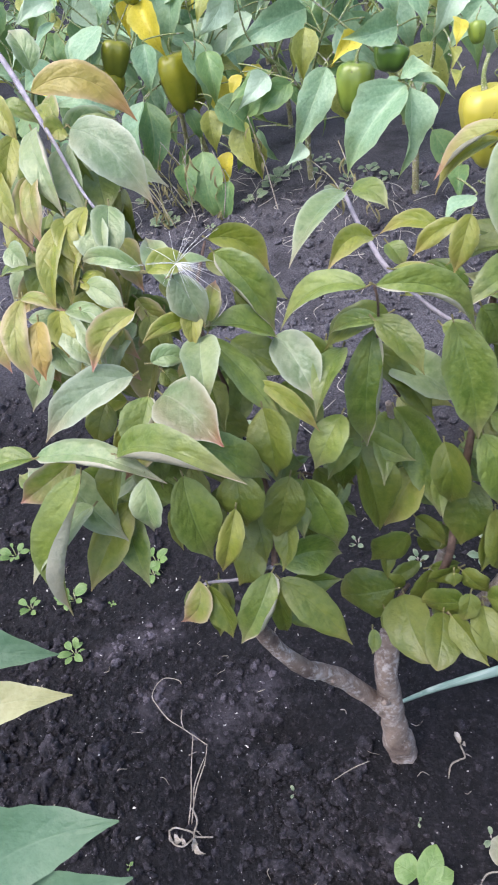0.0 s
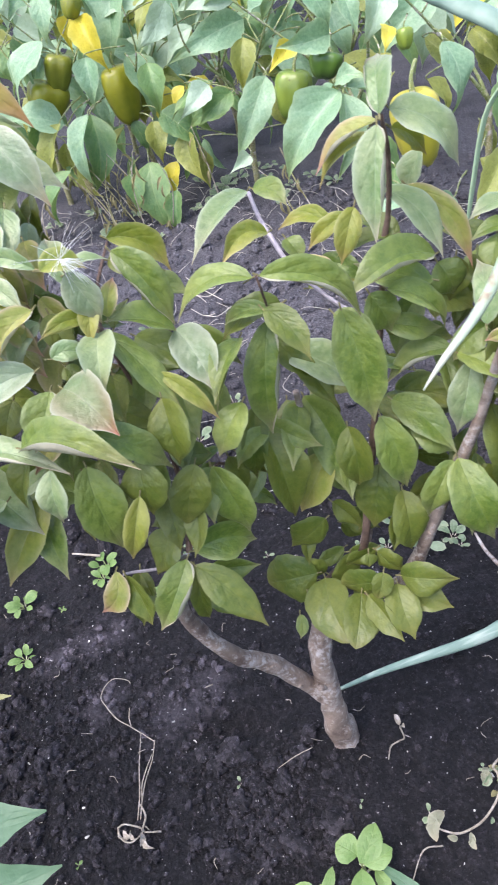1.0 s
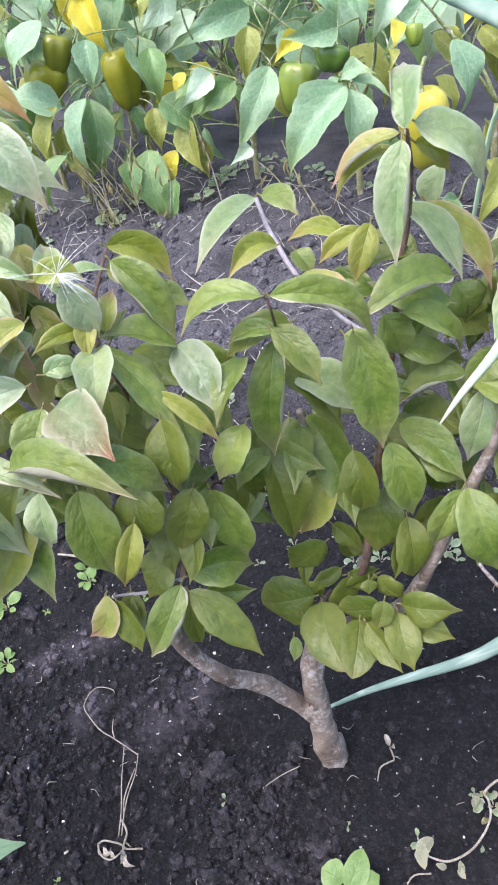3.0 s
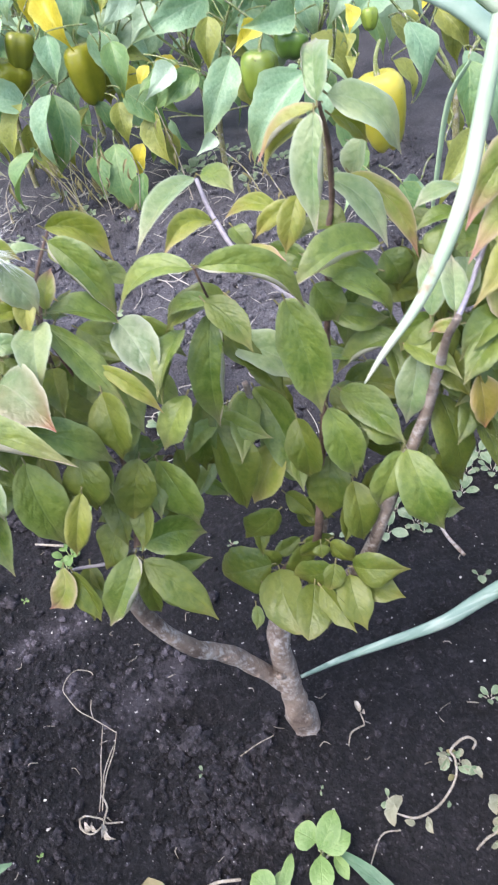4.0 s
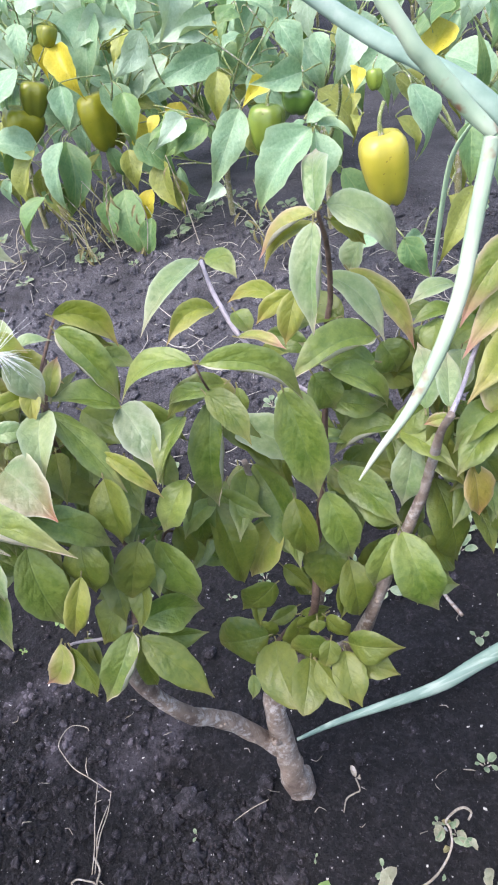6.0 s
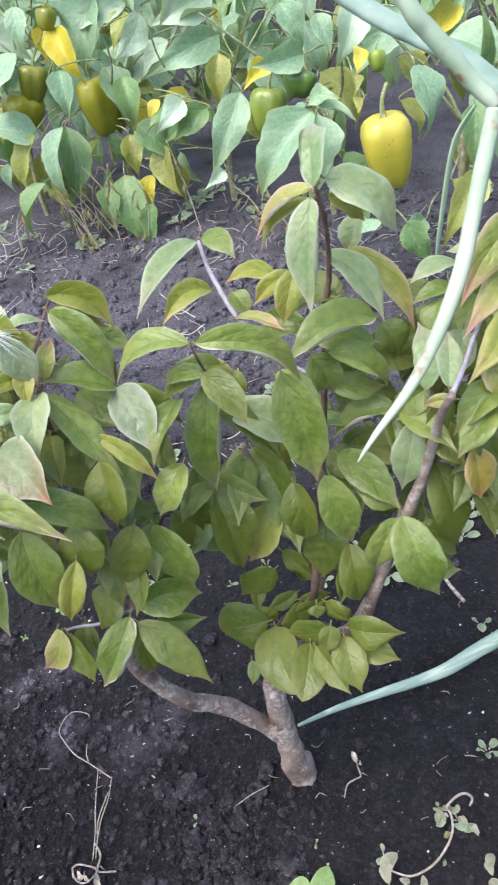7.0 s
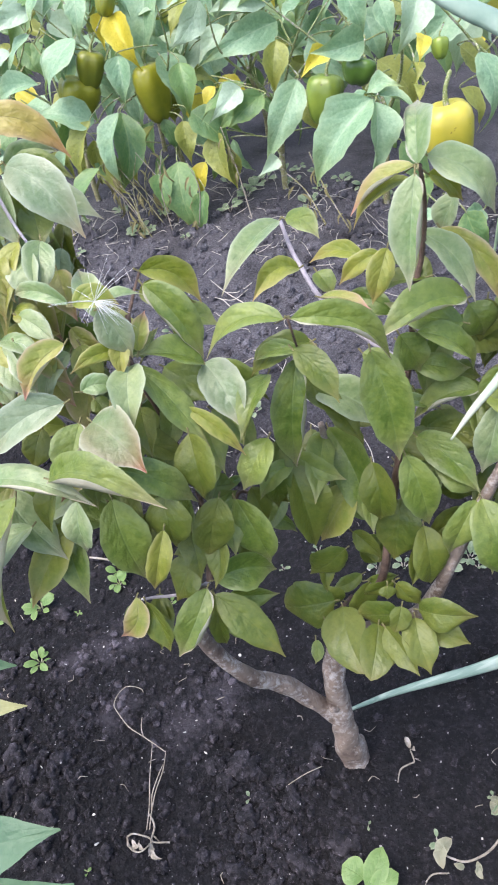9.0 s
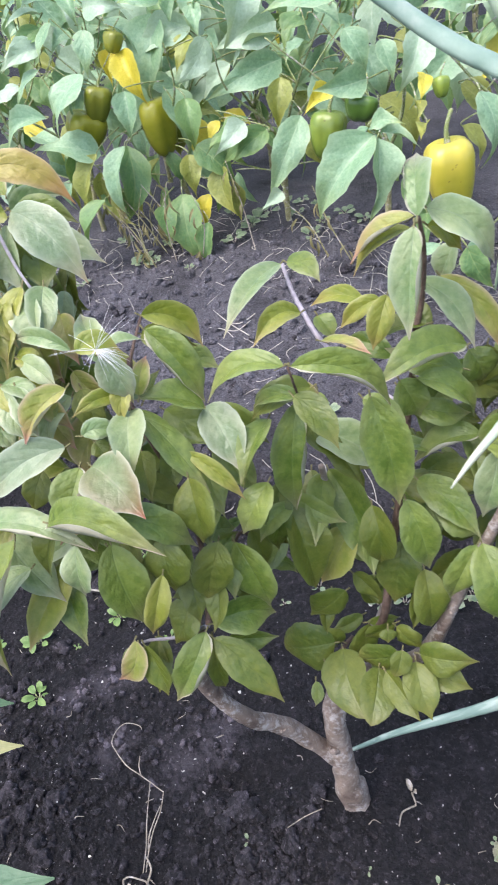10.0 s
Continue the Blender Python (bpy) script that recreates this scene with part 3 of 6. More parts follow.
FARRIGHT_LEAVES = [
    ((0.172, 0.364, 0.469), (0.145, 0.355, 0.467), 0.011, 0.10, "pale"),
    ((0.169, 0.355, 0.459), (0.144, 0.350, 0.457), 0.009, 0.07, "grn"),
    ((0.159, 0.352, 0.458), (0.151, 0.339, 0.442), 0.014, 0.00, "grn"),
    ((0.153, 0.303, 0.435), (0.160, 0.337, 0.447), 0.013, 0.00, "pale"),
    ((0.148, 0.328, 0.418), (0.129, 0.328, 0.398), 0.016, 0.07, "grn"),
    ((0.131, 0.327, 0.404), (0.155, 0.296, 0.397), 0.014, -0.06, "grn"),
    ((0.155, 0.303, 0.427), (0.141, 0.308, 0.422), 0.007, 0.07, "red"),
    ((0.181, 0.308, 0.416), (0.154, 0.291, 0.397), 0.017, 0.05, "grn"),
]
FARRIGHT_B_LEAVES = [
    ((0.174, 0.320, 0.437), (0.187, 0.311, 0.412), 0.015, 0.00, "red"),
    ((0.166, 0.309, 0.402), (0.181, 0.304, 0.375), 0.015, 0.00, "drk"),
    ((0.140, 0.364, 0.443), (0.135, 0.360, 0.417), 0.016, 0.00, "drk"),
    ((0.118, 0.364, 0.397), (0.137, 0.362, 0.390), 0.015, 0.00, "drk"),
    ((0.196, 0.346, 0.444), (0.176, 0.318, 0.434), 0.013, 0.00, "yel"),
    ((0.197, 0.378, 0.480), (0.185, 0.364, 0.466), 0.012, 0.00, "pale"),
]
REDRIGHT_LEAVES = [
    ((0.219, 0.369, 0.486), (0.168, 0.340, 0.457), 0.020, 0.11, "red"),
    ((0.221, 0.367, 0.467), (0.167, 0.331, 0.443), 0.018, 0.06, "red"),
    ((0.221, 0.366, 0.452), (0.199, 0.351, 0.445), 0.017, 0.00, "org"),
    ((0.199, 0.349, 0.443), (0.162, 0.303, 0.435), 0.017, -0.03, "yel"),
    ((0.206, 0.362, 0.440), (0.201, 0.325, 0.402), 0.022, -0.02, "grn"),
    ((0.198, 0.395, 0.463), (0.183, 0.387, 0.459), 0.011, 0.07, "pale"),
    ((0.188, 0.317, 0.421), (0.155, 0.303, 0.403), 0.017, 0.06, "grn"),
    ((0.205, 0.322, 0.411), (0.196, 0.309, 0.390), 0.018, 0.00, "red"),
    ((0.188, 0.325, 0.433), (0.170, 0.312, 0.434), 0.011, 0.07, "yel"),
]
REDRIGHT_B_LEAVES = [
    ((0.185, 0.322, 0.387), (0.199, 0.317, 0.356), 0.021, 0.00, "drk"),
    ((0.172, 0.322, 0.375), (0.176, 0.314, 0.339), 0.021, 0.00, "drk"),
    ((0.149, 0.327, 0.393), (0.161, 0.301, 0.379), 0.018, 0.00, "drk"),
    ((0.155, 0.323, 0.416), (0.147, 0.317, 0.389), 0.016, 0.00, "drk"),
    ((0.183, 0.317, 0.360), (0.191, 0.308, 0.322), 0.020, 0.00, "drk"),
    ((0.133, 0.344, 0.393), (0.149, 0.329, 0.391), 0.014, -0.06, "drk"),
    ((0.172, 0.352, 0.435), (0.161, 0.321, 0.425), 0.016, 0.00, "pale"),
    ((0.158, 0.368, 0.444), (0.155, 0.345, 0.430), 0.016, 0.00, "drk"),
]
FAR_D_LEAVES = [
    ((-0.127, 0.371, 0.542), (-0.125, 0.342, 0.515), 0.013, 0.03, "red"),
    ((-0.101, 0.355, 0.527), (-0.112, 0.324, 0.497), 0.014, 0.06, "yel"),
    ((-0.090, 0.356, 0.525), (-0.089, 0.330, 0.505), 0.016, 0.00, "pale"),
    ((-0.137, 0.388, 0.557), (-0.142, 0.360, 0.534), 0.012, 0.00, "yel"),
    ((-0.102, 0.394, 0.531), (-0.097, 0.372, 0.514), 0.018, 0.00, "grn"),
    ((-0.130, 0.352, 0.498), (-0.117, 0.333, 0.480), 0.015, 0.00, "grn"),
    ((-0.096, 0.330, 0.477), (-0.105, 0.316, 0.460), 0.015, 0.00, "grn"),
    ((-0.081, 0.330, 0.475), (-0.074, 0.319, 0.452), 0.015, 0.00, "drk"),
]
BRANCHES = {}
BRANCHES["trunk"] = (BARK, [((0.018, 0.318, -0.030), 0.0120), ((0.018, 0.318, 0.004), 0.0138), ((0.017, 0.318, 0.018), 0.0134), ((0.014, 0.318, 0.034), 0.0116), ((0.014, 0.322, 0.069), 0.0108), ((0.014, 0.328, 0.122), 0.0099), ((0.021, 0.338, 0.159), 0.0083)])
BRANCHES["left_branch"] = (BARK, [((0.014, 0.322, 0.069), 0.0085), ((-0.005, 0.322, 0.097), 0.0071), ((-0.026, 0.317, 0.139), 0.0071), ((-0.050, 0.302, 0.186), 0.0060), ((-0.068, 0.297, 0.250), 0.0053), ((-0.050, 0.282, 0.311), 0.0037), ((-0.057, 0.297, 0.320), 0.0031)])
BRANCHES["left_limb"] = (TWIG, [((-0.063, 0.315, 0.299), 0.0038), ((-0.062, 0.329, 0.323), 0.0032), ((-0.066, 0.337, 0.359), 0.0029), ((-0.065, 0.335, 0.412), 0.0026), ((-0.063, 0.335, 0.445), 0.0022), ((-0.062, 0.366, 0.468), 0.0017)])
BRANCHES["left_spur"] = (TWIG_GREY, [((-0.041, 0.279, 0.328), 0.0013), ((-0.063, 0.280, 0.318), 0.0011), ((-0.079, 0.279, 0.319), 0.0010), ((-0.084, 0.275, 0.323), 0.0009)])
BRANCHES["inner_twig"] = (TWIG, [((-0.043, 0.287, 0.323), 0.0010), ((-0.031, 0.310, 0.332), 0.0010), ((-0.022, 0.335, 0.344), 0.0011), ((-0.011, 0.336, 0.343), 0.0009), ((0.003, 0.346, 0.353), 0.0007)])
BRANCHES["left_shoot"] = (TWIG, [((-0.040, 0.276, 0.332), 0.0020), ((-0.039, 0.296, 0.348), 0.0017), ((-0.041, 0.316, 0.371), 0.0016), ((-0.047, 0.323, 0.411), 0.0012), ((-0.051, 0.319, 0.446), 0.0012), ((-0.053, 0.318, 0.465), 0.0012), ((-0.057, 0.335, 0.472), 0.0009), ((-0.056, 0.360, 0.478), 0.0010), ((-0.053, 0.386, 0.484), 0.0008)])
BRANCHES["far_shoot"] = (TWIG, [((-0.114, 0.330, 0.506), 0.0007), ((-0.128, 0.340, 0.515), 0.0009), ((-0.143, 0.352, 0.527), 0.0011), ((-0.155, 0.358, 0.538), 0.0012)])
BRANCHES["high_shoot"] = (TWIG_GREY, [((-0.095, 0.355, 0.520), 0.0007), ((-0.105, 0.367, 0.533), 0.0009), ((-0.116, 0.385, 0.552), 0.0010), ((-0.127, 0.402, 0.567), 0.0014), ((-0.138, 0.420, 0.582), 0.0016), ((-0.151, 0.437, 0.597), 0.0016)])
BRANCHES["middle_stem"] = (BARK, [((0.021, 0.338, 0.159), 0.0071), ((0.044, 0.354, 0.184), 0.0048), ((0.066, 0.358, 0.223), 0.0041), ((0.069, 0.354, 0.281), 0.0034), ((0.055, 0.355, 0.320), 0.0027), ((0.040, 0.357, 0.351), 0.0023), ((0.037, 0.356, 0.376), 0.0020)])
BRANCHES["middle_shoot"] = (TWIG, [((0.045, 0.367, 0.371), 0.0009), ((0.036, 0.356, 0.399), 0.0008), ((0.032, 0.342, 0.420), 0.0007), ((0.034, 0.325, 0.449), 0.0007), ((0.034, 0.305, 0.477), 0.0006), ((0.033, 0.303, 0.487), 0.0006)])
BRANCHES["grey_twig"] = (TWIG_GREY, [((0.093, 0.350, 0.417), 0.0012), ((0.074, 0.369, 0.422), 0.0013), ((0.059, 0.387, 0.430), 0.0014), ((0.046, 0.407, 0.439), 0.0016), ((0.039, 0.421, 0.449), 0.0016), ((0.033, 0.439, 0.456), 0.0015), ((0.028, 0.462, 0.465), 0.0014)])
BRANCHES["top_stem"] = (TWIG, [((0.030, 0.336, 0.180), 0.0036), ((0.050, 0.328, 0.222), 0.0032), ((0.064, 0.322, 0.263), 0.0029), ((0.071, 0.326, 0.304), 0.0030), ((0.083, 0.338, 0.362), 0.0023), ((0.093, 0.348, 0.418), 0.0019), ((0.100, 0.355, 0.463), 0.0018), ((0.104, 0.356, 0.480), 0.0015), ((0.105, 0.346, 0.513), 0.0014), ((0.102, 0.335, 0.536), 0.0010)])
BRANCHES["right_limb"] = (BARK, [((0.026, 0.335, 0.174), 0.0056), ((0.052, 0.330, 0.190), 0.0054), ((0.082, 0.317, 0.218), 0.0053), ((0.096, 0.308, 0.253), 0.0049), ((0.109, 0.308, 0.290), 0.0044), ((0.122, 0.311, 0.323), 0.0039), ((0.132, 0.315, 0.342), 0.0035), ((0.141, 0.314, 0.369), 0.0033), ((0.145, 0.309, 0.394), 0.0030), ((0.148, 0.300, 0.422), 0.0023), ((0.152, 0.294, 0.438), 0.0021)])
BRANCHES["right_shoot"] = (TWIG_GREY, [((0.153, 0.298, 0.435), 0.0016), ((0.162, 0.311, 0.440), 0.0012), ((0.173, 0.333, 0.442), 0.0014), ((0.185, 0.350, 0.450), 0.0010), ((0.195, 0.363, 0.461), 0.0010)])
BRANCHES["low_twig"] = (TWIG, [((0.023, 0.330, 0.174), 0.0026), ((0.029, 0.330, 0.212), 0.0019), ((0.039, 0.346, 0.209), 0.0015)])
BRANCHES["low_spur"] = (TWIG, [((0.065, 0.339, 0.199), 0.0026), ((0.077, 0.295, 0.247), 0.0017), ((0.069, 0.303, 0.246), 0.0014), ((0.054, 0.288, 0.244), 0.0012)])
shrub = thing("shrub", (0.018, 0.318, 0.0), "leafy young shrub with pointed green leaves turning red", "shrub")
limb_of = {}
for limb_name, (bark, places) in BRANCHES.items():
    big = places[0][1] > 0.007
    limb_of[limb_name] = part("trunk" if limb_name == "trunk" else "branch" if big else "twig", tube(places, 14 if big else 7, 0.26 if big else 0.2, 8), bark, shrub)
# knots, flakes and short dead stubs along the thick wood
rnd = random.Random(4)
for limb_name, knots, stubs in (("trunk", 3, 2), ("left_branch", 6, 4), ("right_limb", 6, 2), ("middle_stem", 5, 1)):
    path = smooth_path(BRANCHES[limb_name][1], 7)
    bm = bmesh.new()
    for _ in range(knots):
        p, r = path[rnd.randrange(6, len(path) - 2)]
        d = Vector((rnd.gauss(0, 1), rnd.gauss(-0.7, 1), rnd.gauss(0.3, 1))).normalized()
        size = r * rnd.uniform(0.2, 0.6)
        bmesh.ops.create_icosphere(bm, subdivisions=2, radius=size, matrix=Matrix.Translation(p + d * r * 0.72) @ Matrix.Diagonal((1, rnd.uniform(0.6, 1.4), rnd.uniform(0.5, 1.5), 1)))
    for v in bm.verts:
        v.co += 0.0014 * noise.noise_vector(v.co * 260)
    here = limb_of[limb_name]
    tagged(part("bark_knot", bm, BARK, here), kind="stuff")
    for _ in range(stubs):
        p, r = path[rnd.randrange(12, len(path) - 4)]
        d = Vector((rnd.gauss(0, 0.6), rnd.uniform(-1, 0), rnd.uniform(0.4, 1.2))).normalized()
        part("stub", tube([(p, r * 0.42), (p + d * r * 1.1, r * 0.36), (p + d * r * rnd.uniform(1.5, 2.0), r * 0.24)], 8, 0.5, 3), BARK, here)

SHOOTS = (MIDDLE_LEAVES, RIGHT_LEAVES, RIGHTLOW_LEAVES, RIGHTLOW_B_LEAVES, TUFT_LEAVES, TUFT_B_LEAVES, LOWLEFT_LEAVES, LEFTIN_LEAVES, LEFTMID_LEAVES, REACH_LEAVES, FAR_LEAVES, FAR_B_LEAVES, FAR_C_LEAVES, TOP_LEAVES, TOP_B_LEAVES, FARRIGHT_LEAVES, FARRIGHT_B_LEAVES, REDRIGHT_LEAVES, REDRIGHT_B_LEAVES, FAR_D_LEAVES)


def shrub_blade(base, tip, width, bow, arch, fold, twist, roll, blunt, seed, face=FACE):
    """A pointed oval leaf around its base: bowed sideways and arched, folded along the midrib, its margins gently waved.
    roll: one margin (+1 or -1) turned over, so that a strip of the pale underside shows (second material)."""
    rnd = random.Random(seed)
    ph, pace, lop = rnd.uniform(0, 6.28), rnd.uniform(6, 10), rnd.uniform(-0.1, 0.1)
    wave, sag, spin = rnd.uniform(0.03, 0.085), rnd.uniform(0.2, 0.6), rnd.uniform(-0.35, 0.35)
    hang, puff = rnd.uniform(0.8, 1.0), rnd.uniform(0.006, 0.014)
    axis = Vector(tip) - Vector(base)
    length = axis.length
    axis /= length
    n = face - axis * axis.dot(face)
    n = n.normalized() if n.length > 1e-3 else axis.orthogonal().normalized()
    side = axis.cross(n)
    long = 18
    wide = 0.5 * width / math.cos(fold * 0.9)
    across = [-1, -0.9, -0.78, -0.62, -0.4, -0.16, 0, 0.16, 0.4, 0.62, 0.78, 0.9, 1]
    spine = []
    for i in range(long + 1):
        s = i / long
        bend = 4 * s * (1 - s) * (1.2 - 0.4 * s)
        spine.append(axis * (s * length) + side * (bow * length * bend) + n * (arch * length * bend))
    bm = bmesh.new()
    uv = bm.loops.layers.uv.new("leaf")
    rows, where = [], {}
    for i in range(long + 1):
        s = i / long
        ahead = (spine[min(i + 1, long)] - spine[max(i - 1, 0)]).normalized()
        up = (n - ahead * n.dot(ahead)).normalized()
        out = ahead.cross(up)
        a = twist + spin * (s - 0.5)
        out, up = out * math.cos(a) + up * math.sin(a), up * math.cos(a) - out * math.sin(a)
        k = s**0.8
        shape = max(0.0, math.sin(math.pi * k)) ** (0.58 if blunt else 0.76)
        if not blunt:
            e = min(1.0, max(0.0, (s - 0.66) / 0.34))
            shape *= 1 - 0.62 * e * e * (3 - 2 * e)
        half = max(wide * shape, 0.012 * width) * (1 + 0.022 * math.sin(31 * s + ph) + 0.03 * math.sin(14 * s + 2 * ph))
        open_ = fold * (0.75 + 0.5 * s)
        turned = hang * math.sin(math.pi * min(1.0, s * 1.05)) if s < 0.95 else 0.0
        row = []
        for v in across:
            m = abs(v)
            o, lift = m * math.cos(open_), m * math.sin(open_) * (0.55 + 0.45 * m)
            lift -= sag * m**3 * (0.4 + 0.6 * s)
            if roll * v > 0.62:
                over = (m - 0.62) * turned
                o -= 1.5 * over
                lift += over * 0.5
            o *= 1 + (lop if v > 0 else -lop)
            lift = lift * half + wave * width * math.sin(pace * s + ph + (2 if v > 0 else 0)) * m * m * math.sin(math.pi * s)
            lift += puff * width * math.sin(6.28 * (5 * s - 1.5 * m)) * m * (1 - m) * 3 * math.sin(math.pi * s)
            p = bm.verts.new(spine[i] + out * math.copysign(o * half, v) + up * lift)
            where[p] = (s, 0.5 + 0.5 * v)
            row.append(p)
        rows.append(row)
    for a, b in zip(rows, rows[1:]):
        for j in range(len(across) - 1):
            f = bm.faces.new((a[j], a[j + 1], b[j + 1], b[j]))
            f.material_index = 1 if roll and roll * (across[j] + across[j + 1]) > 1.3 else 0
            for loop in f.loops:
                loop[uv].uv = where[loop.vert]
    return bm


HANGING = Vector((0.05, -0.93, 0.36)).normalized()


def shrub_leaf(base, tip, width, bow, kind, seed):
    """One leaf with its short stalk; < or > after the colour: that margin is turned over; o: a blunt tip."""
    roll = {"<": 1, ">": -1}.get(kind[-1], 0)
    rnd = random.Random(seed * 7 + 3)
    stout = width / (Vector(tip) - Vector(base)).length
    fold = rnd.uniform(0.12, 0.3) if kind[-1] == "o" or stout > 0.6 else rnd.uniform(0.34, 0.74)
    if base[2] > 0.42 and kind[-1] != "o":
        fold = max(fold, rnd.uniform(0.35, 0.65))
    bm = shrub_blade(base, tip, width * (1.18 if roll else 1.2 if base[2] < 0.31 else 1.08), bow, rnd.uniform(0.05, 0.20), fold, rnd.uniform(-0.5, 0.5) * (0.4 if kind[-1] == "o" else 1.0), roll, kind[-1] == "o", seed, (HANGING + FACE * (width > 0.03)).normalized() if base[2] < 0.31 else FACE)
    back = (Vector(base) - Vector(tip)).normalized()
    stalk = tube([(back * 0.0035, 0.0006), (Vector((0, 0, 0)), 0.0005), (-back * 0.006, 0.0003)], 5, 0, 2)
    me = bpy.data.meshes.new("stalk")
    stalk.to_mesh(me)
    stalk.free()
    many = len(bm.faces)
    bm.from_mesh(me)
    bm.faces.ensure_lookup_table()
    for f in bm.faces[many:]:
        f.material_index = 2
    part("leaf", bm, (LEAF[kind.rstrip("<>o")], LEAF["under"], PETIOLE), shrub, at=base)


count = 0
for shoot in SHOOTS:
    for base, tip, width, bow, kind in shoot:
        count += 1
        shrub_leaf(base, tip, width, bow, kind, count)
# the inner leaves of the crown, behind the outer ones
fill = random.Random(5)
for shoot in SHOOTS:
    for base, tip, width, bow, kind in shoot:
        low = shoot in (TUFT_LEAVES, TUFT_B_LEAVES, LOWLEFT_LEAVES)
        if shoot in (TOP_LEAVES, TOP_B_LEAVES) or (low and fill.random() > 0.35):
            continue
        far = shoot in (FAR_LEAVES, FAR_B_LEAVES, FAR_C_LEAVES, FAR_D_LEAVES, REACH_LEAVES)
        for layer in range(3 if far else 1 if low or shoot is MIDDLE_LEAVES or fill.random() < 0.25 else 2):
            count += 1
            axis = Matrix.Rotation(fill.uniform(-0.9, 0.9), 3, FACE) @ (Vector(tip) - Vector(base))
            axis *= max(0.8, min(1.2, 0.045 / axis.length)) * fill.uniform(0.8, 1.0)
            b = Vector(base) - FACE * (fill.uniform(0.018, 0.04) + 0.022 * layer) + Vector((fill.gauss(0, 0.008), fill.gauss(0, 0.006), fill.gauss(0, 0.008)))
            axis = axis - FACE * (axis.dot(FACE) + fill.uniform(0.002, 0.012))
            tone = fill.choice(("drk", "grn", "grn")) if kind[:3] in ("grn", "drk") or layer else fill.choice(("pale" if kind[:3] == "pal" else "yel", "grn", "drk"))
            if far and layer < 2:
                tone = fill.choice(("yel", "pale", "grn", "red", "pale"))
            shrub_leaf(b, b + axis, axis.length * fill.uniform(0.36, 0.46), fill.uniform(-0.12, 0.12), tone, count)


# ---- pepper row: leaves as base, tip, width and colour, plant by plant ----
PEPPER_A = [
    ((-0.418, 1.714, 0.378), (-0.515, 1.699, 0.283), 0.088, "bg"),
    ((-0.507, 1.722, 0.418), (-0.576, 1.700, 0.355), 0.050, "bg"),
    ((-0.500, 1.757, 0.462), (-0.592, 1.711, 0.434), 0.055, "wh"),
    ((-0.491, 1.779, 0.487), (-0.589, 1.752, 0.441), 0.033, "gr"),
    ((-0.504, 1.657, 0.334), (-0.599, 1.608, 0.304), 0.072, "bg"),
    ((-0.564, 1.725, 0.397), (-0.628, 1.694, 0.360), 0.056, "wh"),
    ((-0.431, 1.714, 0.370), (-0.460, 1.700, 0.309), 0.042, "bg"),
    ((-0.464, 1.791, 0.535), (-0.524, 1.779, 0.529), 0.060, "wh"),
    ((-0.488, 1.802, 0.510), (-0.568, 1.756, 0.497), 0.028, "wh"),
    ((-0.457, 1.749, 0.497), (-0.499, 1.707, 0.433), 0.041, "bg"),
    ((-0.429, 1.831, 0.539), (-0.415, 1.798, 0.469), 0.050, "bg"),
    ((-0.429, 1.769, 0.472), (-0.473, 1.731, 0.440), 0.044, "bg"),
]
PEPPER_A2 = [
    ((-0.541, 1.783, 0.544), (-0.474, 1.757, 0.566), 0.054, "bg"),
]
PEPPER_A3 = [
    ((-0.496, 1.755, 0.454), (-0.588, 1.717, 0.428), 0.039, "wh"),
    ((-0.402, 1.798, 0.422), (-0.435, 1.758, 0.378), 0.058, "bg"),
]
PEPPER_A = PEPPER_A + PEPPER_A2 + PEPPER_A3
PEPPER_B = [
    ((-0.385, 1.768, 0.505), (-0.276, 1.740, 0.486), 0.059, "wh"),
    ((-0.350, 1.762, 0.475), (-0.279, 1.736, 0.392), 0.069, "bg"),
    ((-0.243, 1.787, 0.467), (-0.293, 1.738, 0.296), 0.093, "bg"),
    ((-0.218, 1.765, 0.494), (-0.314, 1.749, 0.505), 0.040, "bg"),
    ((-0.319, 1.726, 0.420), (-0.284, 1.684, 0.312), 0.060, "ye"),
    ((-0.350, 1.771, 0.421), (-0.361, 1.739, 0.348), 0.051, "ye"),
    ((-0.334, 1.729, 0.365), (-0.346, 1.698, 0.237), 0.060, "bg"),
    ((-0.345, 1.647, 0.249), (-0.384, 1.603, 0.090), 0.063, "gr"),
    ((-0.407, 1.642, 0.242), (-0.552, 1.627, 0.285), 0.062, "bg"),
    ((-0.409, 1.575, 0.164), (-0.480, 1.557, 0.038), 0.063, "gr"),
    ((-0.397, 1.763, 0.469), (-0.406, 1.727, 0.383), 0.058, "bg"),
    ((-0.245, 1.717, 0.329), (-0.210, 1.690, 0.193), 0.091, "bg"),
]
PEPPER_B2 = [
    ((-0.190, 1.614, 0.231), (-0.112, 1.596, 0.127), 0.072, "gr"),
    ((-0.212, 1.617, 0.215), (-0.211, 1.598, 0.123), 0.073, "ol"),
    ((-0.244, 1.610, 0.135), (-0.229, 1.561, -0.018), 0.084, "gr"),
    ((-0.287, 1.582, 0.127), (-0.285, 1.534, 0.045), 0.065, "gr"),
    ((-0.194, 1.567, 0.077), (-0.212, 1.530, -0.014), 0.037, "gr"),
    ((-0.183, 1.606, 0.125), (-0.209, 1.595, 0.046), 0.043, "ye"),
    ((-0.174, 1.745, 0.420), (-0.213, 1.697, 0.354), 0.063, "ol"),
    ((-0.212, 1.765, 0.454), (-0.173, 1.727, 0.504), 0.053, "bg"),
]
